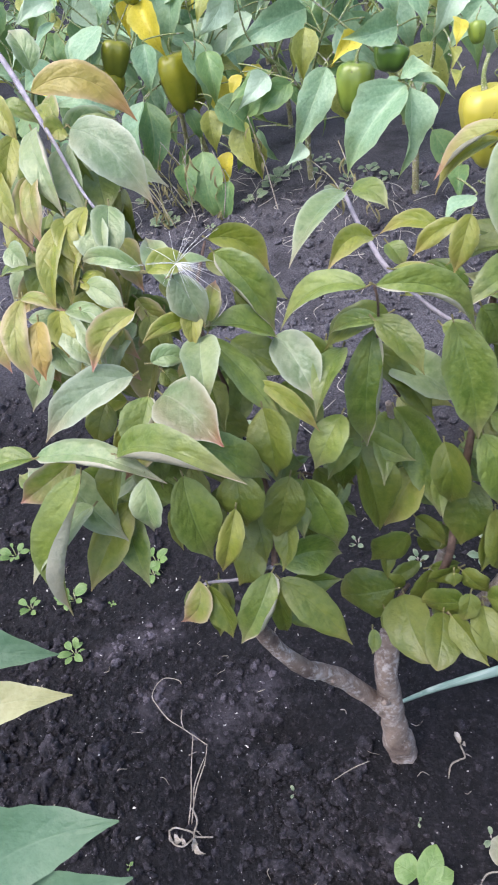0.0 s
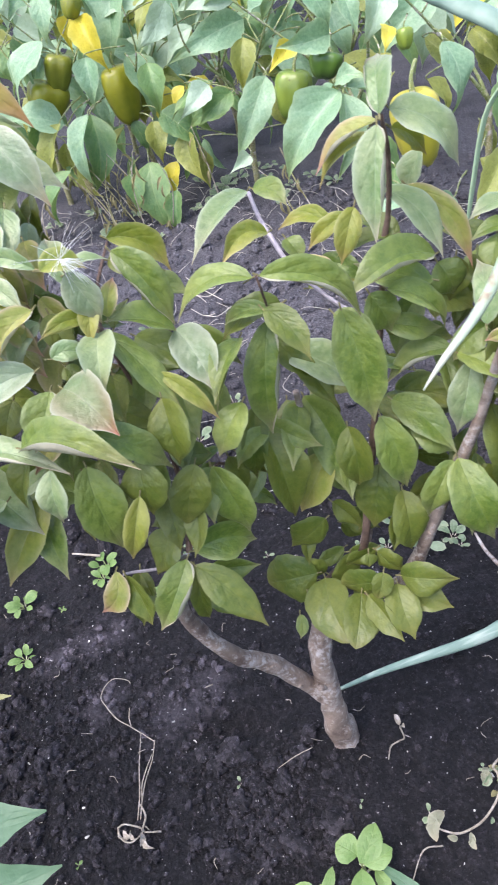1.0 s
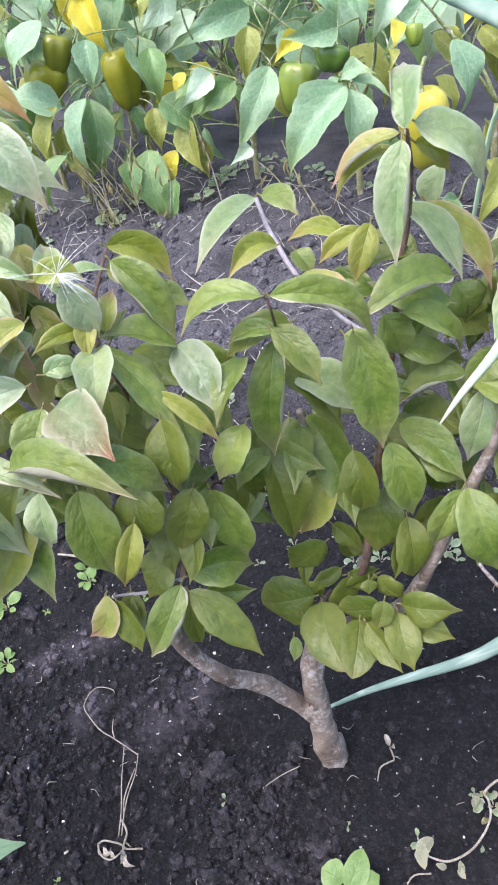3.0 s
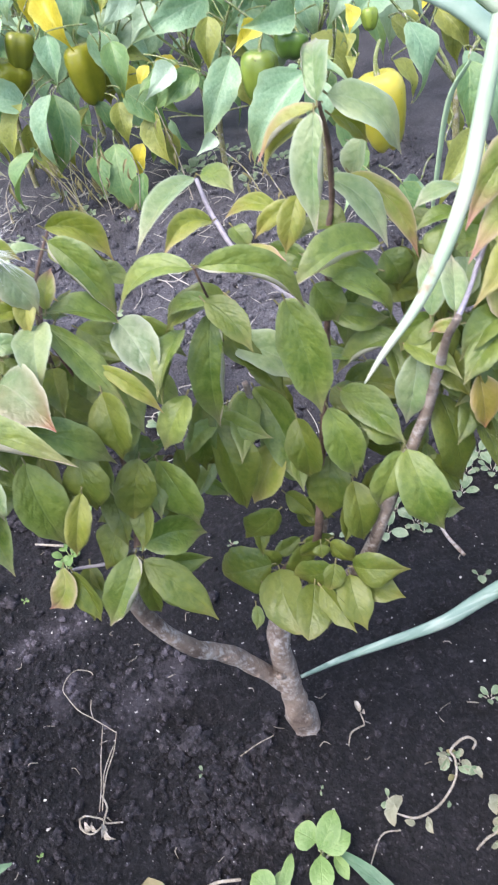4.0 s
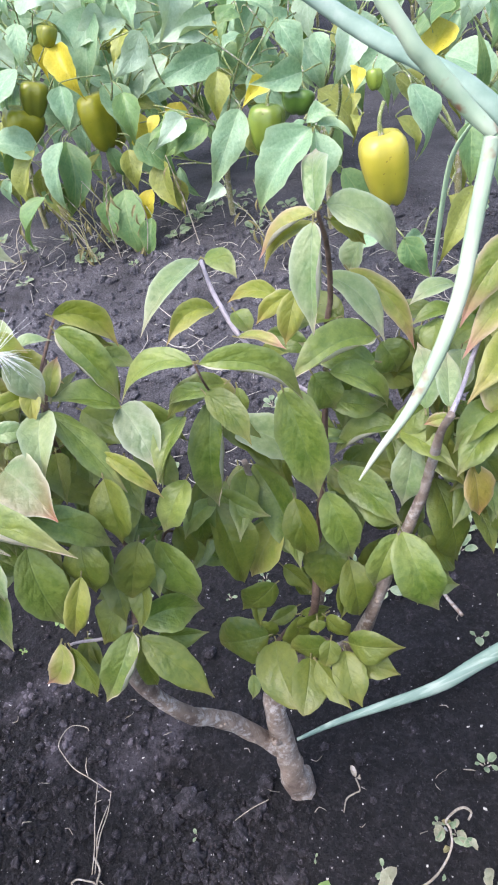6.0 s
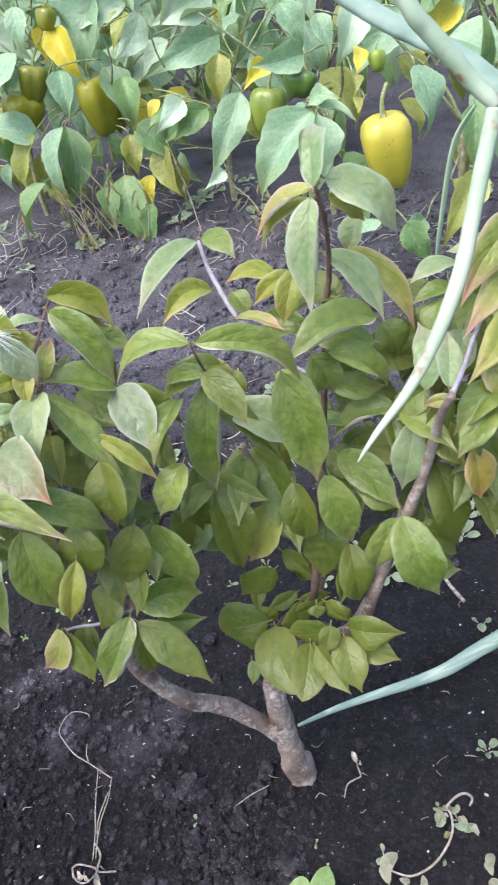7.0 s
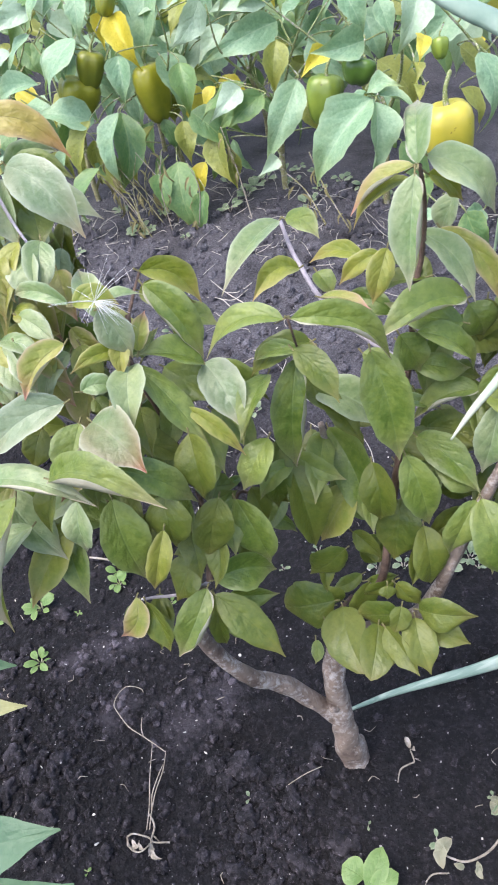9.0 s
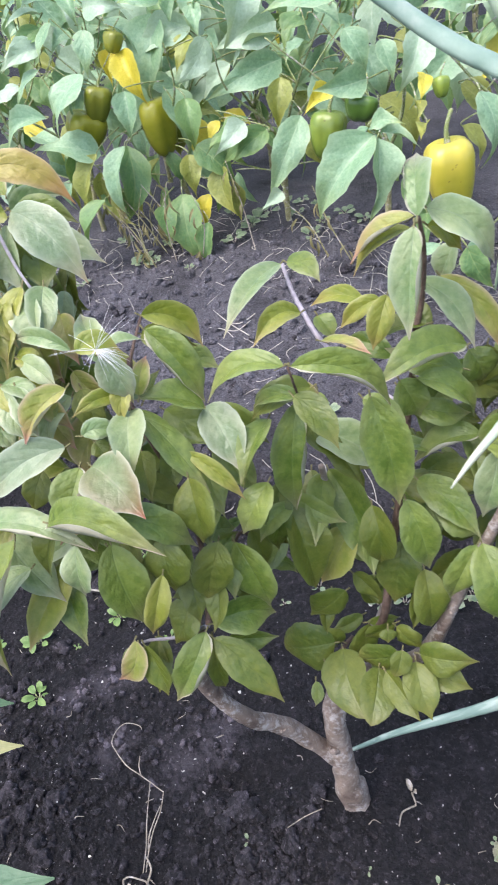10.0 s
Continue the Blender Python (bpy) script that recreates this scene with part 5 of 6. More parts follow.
CURL = [(0.054, 0.288, 0.008), (0.058, 0.299, 0.008), (0.066, 0.303, 0.008), (0.071, 0.305, 0.008), (0.069, 0.316, 0.008)]
VINE = [(0.082, 0.228, 0.012), (0.089, 0.224, 0.012), (0.098, 0.221, 0.012), (0.109, 0.223, 0.013), (0.121, 0.229, 0.014), (0.133, 0.240, 0.016), (0.139, 0.250, 0.018), (0.140, 0.261, 0.020), (0.138, 0.266, 0.022), (0.147, 0.272, 0.024), (0.155, 0.273, 0.024), (0.160, 0.270, 0.020), (0.157, 0.267, 0.014)]
VINE_SIDE = [(0.139, 0.192, 0.014), (0.148, 0.198, 0.014), (0.159, 0.203, 0.014), (0.168, 0.215, 0.014), (0.176, 0.230, 0.014), (0.186, 0.244, 0.014), (0.198, 0.256, 0.014), (0.208, 0.265, 0.014)]
STRAW_BEND = [(-0.048, 0.194, 0.010), (-0.071, 0.193, 0.010), (-0.092, 0.180, 0.010), (-0.099, 0.167, 0.010)]
GRASS_STEM = [(0.056, 0.191, 0.008), (0.069, 0.213, 0.008), (0.085, 0.215, 0.008)]
BENT_STICK = [(0.191, 0.531, 0.008), (0.196, 0.502, 0.008), (0.206, 0.474, 0.008)]
STICK = [(-0.296, 0.597, 0.010), (-0.257, 0.586, 0.010)]
ROSETTES = [
    (-0.347, 0.529, 0.0215, 8),
    (-0.328, 0.451, 0.0169, 7),
    (-0.251, 0.554, 0.0167, 6),
    (-0.179, 0.512, 0.0095, 4),
    (-0.442, 0.603, 0.0211, 7),
    (-0.403, 0.523, 0.0180, 6),
    (-0.249, 0.573, 0.0233, 7),
    (-0.294, 0.513, 0.0065, 4),
    (0.186, 0.317, 0.0136, 5),
    (0.207, 0.318, 0.0135, 3),
    (0.195, 0.287, 0.0107, 4),
    (0.133, 0.527, 0.0245, 4),
    (0.228, 0.570, 0.0236, 6),
    (0.168, 0.538, 0.0169, 6),
    (0.271, 0.593, 0.0224, 7),
    (0.292, 0.641, 0.0216, 7),
    (0.295, 0.596, 0.0192, 6),
    (0.276, 0.557, 0.0186, 5),
    (0.264, 0.484, 0.0203, 5),
    (0.216, 0.448, 0.0141, 3),
    (0.174, 0.523, 0.0121, 4),
    (0.150, 0.561, 0.0189, 7),
    (0.108, 0.567, 0.0159, 5),
    (0.252, 0.441, 0.0153, 5),
]
ROSETTES2 = [
    (0.027, 0.904, 0.0232, 6),
    (-0.137, 0.780, 0.0256, 6),
    (-0.084, 0.850, 0.0205, 5),
    (-0.002, 0.564, 0.0114, 4),
    (-0.148, 0.561, 0.0132, 5),
    (0.093, 0.529, 0.0140, 5),
    (0.064, 0.529, 0.0125, 4),
    (-0.044, 0.541, 0.0080, 3),
    (-0.237, 1.111, 0.0222, 5),
    (-0.231, 0.651, 0.0108, 3),
    (-0.082, 0.288, 0.0062, 3),
    (-0.059, 0.175, 0.0075, 3),
    (-0.133, 0.578, 0.0213, 5),
    (-0.091, 0.610, 0.0201, 4),
    (0.173, 0.204, 0.0140, 4),
    (0.167, 0.214, 0.0120, 3),
    (0.133, 0.272, 0.0082, 4),
    (0.146, 0.262, 0.0081, 4),
    (0.080, 0.240, 0.0103, 3),
    (0.024, 0.257, 0.0047, 3),
    (-0.629, 1.627, 0.0330, 6),
    (-0.500, 1.492, 0.0277, 5),
    (-0.362, 1.556, 0.0408, 8),
    (-0.421, 1.673, 0.0332, 6),
]
ROSETTES3 = [
    (-0.149, 1.579, 0.0374, 7),
    (-0.097, 1.670, 0.0389, 6),
    (0.061, 1.601, 0.0248, 5),
    (0.014, 1.725, 0.0296, 5),
    (-0.226, 0.231, 0.0047, 3),
    (-0.109, 1.640, 0.0355, 7),
    (-0.153, 1.728, 0.0337, 6),
    (0.000, 1.661, 0.0323, 6),
    (0.055, 1.672, 0.0291, 6),
    (0.111, 1.614, 0.0313, 6),
    (0.150, 1.548, 0.0273, 5),
    (-0.025, 1.744, 0.0302, 6),
    (-0.068, 1.709, 0.0365, 6),
    (-0.301, 1.619, 0.0292, 6),
    (-0.334, 1.548, 0.0252, 6),
    (-0.521, 1.655, 0.0335, 6),
    (-0.616, 1.742, 0.0385, 6),
    (-0.664, 1.693, 0.0344, 5),
    (0.029, 1.536, 0.0365, 6),
    (-0.248, 1.493, 0.0183, 5),
    (0.201, 1.466, 0.0260, 5),
    (0.263, 0.626, 0.0197, 6),
    (0.311, 0.670, 0.0221, 6),
    (0.309, 0.617, 0.0211, 6),
]
ROSETTES4 = [
    (0.241, 0.597, 0.0193, 6),
    (0.205, 0.559, 0.0156, 5),
]
SEEDLING = [
    ((0.017, 0.211, 0.020), (0.001, 0.220, 0.025), 0.0230, "lime"),
    ((0.018, 0.205, 0.020), (0.035, 0.230, 0.030), 0.0199, "lime"),
    ((0.021, 0.204, 0.020), (0.045, 0.212, 0.025), 0.0178, "lime"),
    ((0.019, 0.201, 0.020), (0.018, 0.172, 0.020), 0.0193, "lime"),
    ((0.029, 0.202, 0.012), (0.038, 0.184, 0.012), 0.0108, "lime"),
]
SEEDLING_SMALL = [
    ((-0.020, 0.177, 0.020), (-0.036, 0.192, 0.025), 0.0212, "lime"),
    ((-0.017, 0.182, 0.012), (-0.004, 0.205, 0.020), 0.0098, "lime"),
    ((-0.019, 0.180, 0.012), (-0.010, 0.194, 0.016), 0.0147, "lime"),
    ((-0.022, 0.168, 0.015), (-0.036, 0.165, 0.020), 0.0161, "lime"),
    ((-0.018, 0.169, 0.015), (-0.017, 0.144, 0.020), 0.0215, "lime"),
]
VINE_LEAVES = [
    ((0.081, 0.229, 0.018), 0.0084),
    ((0.095, 0.217, 0.018), 0.0038),
    ((0.107, 0.213, 0.018), 0.0042),
    ((0.126, 0.226, 0.018), 0.0025),
    ((0.133, 0.246, 0.018), 0.0038),
    ((0.131, 0.264, 0.018), 0.0046),
    ((0.129, 0.257, 0.018), 0.0050),
    ((0.141, 0.266, 0.018), 0.0042),
    ((0.149, 0.253, 0.018), 0.0055),
    ((0.155, 0.251, 0.018), 0.0050),
    ((0.147, 0.268, 0.018), 0.0034),
]
VINE_SIDE_LEAVES = [
    ((0.164, 0.206, 0.018), 0.0063),
    ((0.163, 0.194, 0.018), 0.0059),
    ((0.162, 0.223, 0.018), 0.0059),
    ((0.188, 0.257, 0.018), 0.0050),
    ((0.172, 0.219, 0.018), 0.0046),
    ((0.159, 0.203, 0.018), 0.0038),
    ((0.190, 0.247, 0.018), 0.0050),
    ((0.152, 0.193, 0.018), 0.0034),
]
FLAT_BLADES = [
    ((0.087, 0.150, 0.004), (0.029, 0.208, 0.012), 0.0125, "bg"),
    ((0.165, 0.137, 0.010), (0.082, 0.149, 0.010), 0.0109, "bg"),
    ((0.071, 0.144, 0.010), (0.046, 0.159, 0.012), 0.0167, "bg"),
    ((0.070, 0.153, 0.010), (0.072, 0.171, 0.012), 0.0159, "bg"),
    ((-0.106, 0.154, 0.005), (-0.125, 0.203, 0.012), 0.0454, "ol"),
]
NEAR_LEAVES = [
    ((-0.369, 0.348, 0.205), (-0.254, 0.340, 0.168), 0.0417, "gr"),
    ((-0.337, 0.272, 0.186), (-0.227, 0.294, 0.181), 0.0366, "lim"),
    ((-0.252, 0.152, 0.212), (-0.147, 0.173, 0.246), 0.0496, "gr"),
    ((-0.252, 0.136, 0.201), (-0.142, 0.151, 0.223), 0.0492, "gr"),
]
ONION_LYING = [((0.021, 0.348, 0.034), 0.0016), ((0.061, 0.367, 0.022), 0.0032), ((0.106, 0.377, 0.022), 0.0046), ((0.140, 0.384, 0.022), 0.0054), ((0.169, 0.391, 0.024), 0.0065), ((0.201, 0.405, 0.026), 0.0074), ((0.225, 0.413, 0.030), 0.0080), ((0.262, 0.426, 0.034), 0.0083)]
ONION_HANGING = [((0.181, 0.337, 0.554), 0.0033), ((0.179, 0.334, 0.547), 0.0036), ((0.173, 0.325, 0.533), 0.0036), ((0.166, 0.315, 0.514), 0.0037), ((0.158, 0.303, 0.497), 0.0036), ((0.145, 0.291, 0.476), 0.0033), ((0.130, 0.280, 0.458), 0.0025), ((0.112, 0.271, 0.442), 0.0016), ((0.101, 0.264, 0.432), 0.0004)]
ONION_BENT = [((0.182, 0.337, 0.554), 0.0028), ((0.180, 0.339, 0.557), 0.0040), ((0.173, 0.343, 0.565), 0.0047), ((0.164, 0.345, 0.577), 0.0049), ((0.156, 0.347, 0.587), 0.0048), ((0.149, 0.348, 0.597), 0.0045)]
ONION_REACHING = [((0.102, 0.871, 0.581), 0.0090), ((0.151, 0.873, 0.541), 0.0109), ((0.189, 0.867, 0.509), 0.0124), ((0.229, 0.851, 0.480), 0.0128), ((0.256, 0.843, 0.464), 0.0128), ((0.314, 0.808, 0.423), 0.0126)]
GRASS_BLADE = [(0.373, 1.066, 0.312), (0.339, 1.052, 0.268), (0.311, 1.019, 0.168), (0.300, 1.008, 0.110)]
# ---- onion with broad hollow leaves ----
def onion_material(name, streaky):
    m, nt, b = material(name, 0.4)
    c = ramp(nt, noise_of(nt, 24.0, 4.0), (0.3, (0.15, 0.235, 0.17)), (0.6, (0.25, 0.34, 0.26)), (0.8, (0.40, 0.46, 0.37)))
    tc = nt.nodes.new("ShaderNodeTexCoord")
    turn = nt.nodes.new("ShaderNodeMapping")
    turn.inputs["Rotation"].default_value = (0, 0, -0.31)
    nt.links.new(tc.outputs["Object"], turn.inputs["Vector"])
    stretch = nt.nodes.new("ShaderNodeMapping")
    stretch.inputs["Scale"].default_value = (9, 240, 240)
    nt.links.new(turn.outputs[0], stretch.inputs["Vector"])
    streak = node(nt, "ShaderNodeTexNoise", Scale=1.0, Detail=3.0)
    nt.links.new(stretch.outputs[0], streak.inputs["Vector"])
    c = blend(nt, maths(nt, "MULTIPLY", maths(nt, "SUBTRACT", streak.outputs["Fac"], 0.5), 4.0 * streaky, True), c, (0.50, 0.55, 0.44))
    scar = maths(nt, "MULTIPLY", maths(nt, "SUBTRACT", noise_of(nt, 55.0, 2.0), 0.70), 9.0, True)
    c = blend(nt, scar, c, (0.34, 0.20, 0.13))
    nt.links.new(c, b.inputs["Base Color"])
    bump(nt, b, noise_of(nt, 110.0, 3.0), 0.25, 0.001)
    return m


def dry_onion_material():
    m, nt, b = material("onion_leaf_fading", 0.45)
    c = ramp(nt, noise_of(nt, 30.0, 4.0), (0.3, (0.22, 0.33, 0.20)), (0.55, (0.36, 0.44, 0.30)), (0.75, (0.45, 0.44, 0.34)))
    scar = maths(nt, "MULTIPLY", maths(nt, "SUBTRACT", noise_of(nt, 70.0, 3.0), 0.62), 9.0, True)
    c = blend(nt, scar, c, (0.22, 0.11, 0.06))
    nt.links.new(c, b.inputs["Base Color"])
    bump(nt, b, noise_of(nt, 90.0, 3.0), 0.4, 0.001)
    return m


ONION, ONION_PLAIN, ONION_FADING = onion_material("onion_leaf", 1.0), onion_material("onion_leaf_smooth", 0.0), dry_onion_material()
onion = thing("onion_plant", (0.52, 0.62, 0.0), "onion plant with long pale blue-green hollow leaves bent over", "onion")
neck = Vector((0.52, 0.62, 0.0))
part("bulb", tube([(neck - Vector((0, 0, 0.03)), 0.012), (neck, 0.03), (neck + Vector((0, 0, 0.03)), 0.026), (neck + Vector((0, 0, 0.07)), 0.014)], 14, 0.05), ONION_FADING, onion)
part("leaf", tube(ONION_LYING + [((0.33, 0.47, 0.06), 0.0135), ((0.45, 0.57, 0.10), 0.013), ((0.515, 0.615, 0.06), 0.011)], 10, 0.05, 6, flat=0.6), ONION, onion, "pale green hollow leaf lying on soil")
part("leaf", tube(ONION_HANGING[::-1], 10, 0.05, 6, flat=0.75), ONION_FADING, onion, "kinked pale leaf hanging tip down")
part("leaf", tube(ONION_BENT + [((0.139, 0.363, 0.627), 0.005), ((0.179, 0.408, 0.657), 0.006), ((0.299, 0.508, 0.647), 0.008), ((0.44, 0.58, 0.45), 0.009), ((0.50, 0.62, 0.25), 0.010), ((0.52, 0.62, 0.06), 0.010)], 10, 0.05, 6, flat=0.8), ONION_FADING, onion, "brown-spotted fading leaf")
part("leaf", tube([((0.04, 0.86, 0.62), 0.006)] + ONION_REACHING + [((0.42, 0.73, 0.30), 0.016), ((0.50, 0.64, 0.12), 0.014), ((0.52, 0.62, 0.05), 0.012)], 10, 0.05, 6, flat=0.5), ONION_PLAIN, onion, "broad blue-green leaf reaching over the bed")
part("leaf", tube([(p, r) for p, r in zip(GRASS_BLADE, (0.004, 0.008, 0.007, 0.003))], 6, 0.0, 5, flat=0.25), PEPPER_LEAF["bg"], onion)

# ---- leaves of a plant at the edge of the bed ----
LIME = leaf_material("young_leaf_lime", (0.10, 0.185, 0.04), (0.17, 0.27, 0.075), (0.21, 0.29, 0.08), (0.28, 0.38, 0.15), 0.45, 0.3, 5.0)
PALE_WEED = leaf_material("weed_leaf_grey_green", (0.095, 0.15, 0.07), (0.25, 0.32, 0.19), (0.34, 0.35, 0.22), (0.36, 0.42, 0.28), 0.5, 0.5, 4.0)
BED_LEAF = leaf_material("bed_leaf_teal", (0.055, 0.125, 0.062), (0.10, 0.185, 0.10), (0.10, 0.17, 0.08), (0.15, 0.24, 0.14), 0.5, 0.3, 5.0, veins=1.2)
CREAM = leaf_material("leaf_cream_yellow", (0.27, 0.27, 0.11), (0.38, 0.38, 0.19), (0.42, 0.40, 0.18), (0.46, 0.47, 0.27), 0.45, 0.3, 5.0)
edge_plant = thing("bean_plant", (-0.46, 0.24, 0.0), "broad-leaved bed plant with blue-green and cream leaves", "bean plant")
for k, (base, tip, width, kind) in enumerate(NEAR_LEAVES):
    leaf = part("leaf", blade(base, tip, width, 0.05, 0.25, 0.03, 0.0, 0.07, Vector((0.0, -0.45, 0.9)), 0.55, 40 + k, 18, 4, point=1.15), CREAM if kind == "lim" else BED_LEAF, edge_plant, at=base)
    b = Vector(base)
    part("leafstalk", tube([(b, 0.0018), (b + Vector((-0.04, 0.0, -0.01)), 0.002), (Vector((-0.455, 0.24, b.z * 0.6)), 0.0022), (Vector((-0.46, 0.24, -0.02)), 0.003)], 6, 0), STEM_GREEN, leaf)

WITHERED = leaf_material("leaf_withered_grey", (0.15, 0.155, 0.09), (0.30, 0.30, 0.21), (0.30, 0.26, 0.17), (0.34, 0.33, 0.24), 0.7, 0.8, 5.0, 0.4)
DEAD_LEAF = leaf_material("leaf_dying", (0.13, 0.12, 0.045), (0.25, 0.22, 0.10), (0.30, 0.24, 0.12), (0.28, 0.25, 0.13), 0.7, 0.7, 5.0, 0.8)

# ---- seedlings and weeds ----
def sprout(name, leaves, label, mat):
    foot = sum((Vector(b) for b, *_ in leaves), Vector()) / len(leaves)
    foot.z = soil_height(foot.x, foot.y)
    ob = thing(name, foot, label, "seedling", "seedlings")
    for k, (base, tip, width, kind) in enumerate(leaves):
        leaf = part("leaf", blade(base, tip, width, 0.08, 0.12, 0.05, 0.0, 0.04, Vector((0, -0.3, 0.95)), 0.8, k, 8, 3, point=0.75), mat, ob, at=base)
        part("stalk", tube([(base, 0.0008), ((foot + Vector(base)) / 2 + Vector((0, 0, 0.003)), 0.001), (foot - Vector((0, 0, 0.005)), 0.0012)], 5, 0, 4), STEM_GREEN, leaf)


sprout("seedling", SEEDLING, "bright lime-green seedling with rounded leaves in soil", LIME)
sprout("seedling", SEEDLING_SMALL, "small lime-green seedling with round leaves in soil", LIME)
for k, (base, tip, width, kind) in enumerate(FLAT_BLADES):
    b = Vector(base)
    name, words = ("dead_leaf", "curled yellowing leaf lying on the soil") if kind == "ol" else ("fallen_leaf", "dull green leaf lying flat on the soil")
    ob = new(name, mesh_of(name, blade(base, tip, width, 0.05, 0.3, 0.0, 0.0, 0.12, Vector((0, -0.2, 1)), 0.6, k, 12, 3), DEAD_LEAF if kind == "ol" else BED_LEAF))
    ob.location = b + Vector((0, 0, soil_height(b.x, b.y)))
    tagged(ob, words, "dead leaf" if kind == "ol" else "fallen leaf")

weed_rnd = random.Random(9)
for x, y, size, n in ROSETTES + ROSETTES2 + ROSETTES3 + ROSETTES4:
    size *= 0.82 if y < 1.0 else 0.7
    z = soil_height(x, y)
    ob = thing("weed", (x, y, z), weed_rnd.choice(("small grey-green weed with oval leaves in soil", "tiny pale green weed sprouting from dark soil")), "weed", "weeds on the bed")
    turn = weed_rnd.uniform(0, 6.28)
    lime = x < -0.15 and y < 0.7
    for k in range(n):
        a = turn + 6.28 * k / n + weed_rnd.uniform(-0.3, 0.3)
        r0, r1 = size * weed_rnd.uniform(0.15, 0.5), size * weed_rnd.uniform(0.8, 1.3)
        h0, h1 = size * weed_rnd.uniform(0.1, 0.5), size * weed_rnd.uniform(0.15, 0.8)
        base = Vector((x + r0 * math.cos(a), y + r0 * math.sin(a), z + h0))
        tip = Vector((x + r1 * math.cos(a), y + r1 * math.sin(a), z + h1))
        leaf = part("leaf", blade(base, tip, (tip - base).length * weed_rnd.uniform(0.5, 0.7), 0.08, 0.1, 0.05, 0.0, 0.04, Vector((0, -0.3, 0.95)), 0.7, k, 7, 2, point=0.6), LIME if lime else PALE_WEED, ob, at=base)
        part("stalk", tube([(base, 0.0006), (Vector((x, y, z - 0.004)), 0.0008)], 4, 0, 2), STEM_GREEN if lime else STRAW, leaf)

PALE_STRAW = bark_material("pale_straw", (0.36, 0.33, 0.27), (0.58, 0.54, 0.46), 200.0)


# ---- dry stalks, vines and sticks ----
def on_soil(points, lift=0.0):
    return [Vector(p) + Vector((0, 0, soil_height(p[0], p[1]) * 0.8 + lift)) for p in points]


def dry_thing(name, label, category, lines, mat, radius):
    first = on_soil(lines[0])[0]
    ob = thing(name, first, label, category)
    for line in lines:
        pts = on_soil(line)
        part("strand", tube([(p, radius * (1.0 if i else 0.7)) for i, p in enumerate(pts)], 6, 0.25, 5), mat, ob)
    return ob


stalk = dry_thing("dry_stalk", "bent dry straw stalk fallen on the soil", "dry stalk", [DRY_STALK, DRY_STALK_TIP, DRY_STALK_SIDE, DRY_STALK_LONG, DRY_STALK_THIN, DRY_STALK_SPUR], STRAW, 0.00052)
for line in (ROOT_SCRAP, ROOT_SCRAP_B, ROOT_SCRAP_C):
    part("root", tube([(q, 0.0008) for q in on_soil(line)], 6, 0.3, 5), STRAW, stalk)
root_rnd = random.Random(2)
for k in range(5):
    p = on_soil(ROOT_SCRAP)[k] + Vector((0, -0.004, 0.0))
    q = p + Vector((root_rnd.uniform(-0.006, 0.012), root_rnd.uniform(-0.016, -0.004), root_rnd.uniform(-0.004, 0.003)))
    part("husk", blade(p, q, 0.006, 0.15, 0.5, 0.1, root_rnd.uniform(-1, 1), 0.2, seed=k), STRAW, stalk, "papery pale husk", at=p)
dry_thing("twig", "thin grey twig lying on the soil", "twig", [[(p[0], p[1], p[2] + 0.006) for p in LOOSE_TWIG]], STRAW, 0.0005)
scrap = dry_thing("root_scrap", "curled whitish root scrap on the soil", "plant scrap", [CURL], STRAW, 0.0007)
for k in range(2):
    p = on_soil([CURL[-1]])[0] + Vector((0.002 * k, 0.001, 0.0))
    part("husk", blade(p, p + Vector((0.005 * k - 0.003, 0.011 - 0.014 * k, 0.002)), 0.005, 0.2, 0.6, 0.1, 0.5 * k, 0.2, seed=k), STRAW, scrap, "papery pale husk", at=p)
vine_rnd = random.Random(14)
for words, line, tufts in (("withered pale vine curled on the soil with limp leaves", VINE, VINE_LEAVES), ("withered pale vine lying on the soil with limp leaves", VINE_SIDE, VINE_SIDE_LEAVES)):
    vine = dry_thing("dry_vine", words, "dry vine", [line], STRAW, 0.001)
    for p, r in tufts:
        p = Vector(p)
        for k in range(2 if r > 0.004 else 1):
            a = vine_rnd.uniform(0, 6.28)
            q = p + Vector((math.cos(a), math.sin(a), vine_rnd.uniform(-0.3, 0.5))) * r * 1.5
            p0 = p - (q - p) * 0.4
            part("leaf", blade(p0, q, r * 1.3, 0.12, 0.3, 0.1, vine_rnd.uniform(-0.5, 0.5), 0.1, Vector((0, -0.4, 0.9)), 0.6, vine_rnd.randrange(99), 8, 3, point=0.7), (PALE_WEED, WITHERED, WITHERED, DEAD_LEAF)[vine_rnd.randrange(4)], vine, at=p0)
for line in (FAR_STRAW, FAR_STRAW_B, FAR_STRAW_C, FAR_STRAW_D, FAR_STRAW_E, FAR_STRAW_F):
    dry_thing("straw", "pale dry straw lying on grey soil", "straw", [line, [(line[1][0] + 0.025 * k, line[1][1] + 0.018 * (k * k - 1.5 * k), line[1][2]) for k in range(3)]], PALE_STRAW, 0.0009)
dry_thing("straw", "bent white straw on the soil", "straw", [STRAW_BEND], STRAW, 0.0017)
dry_thing("dry_grass", "thin dry grass stem on the soil", "dry grass", [GRASS_STEM], STRAW, 0.0006)
dry_thing("stick", "short brown stick on the soil", "stick", [BENT_STICK], BARK, 0.0022)
dry_thing("stick", "pale short stick on the soil", "stick", [STICK], STRAW, 0.0018)

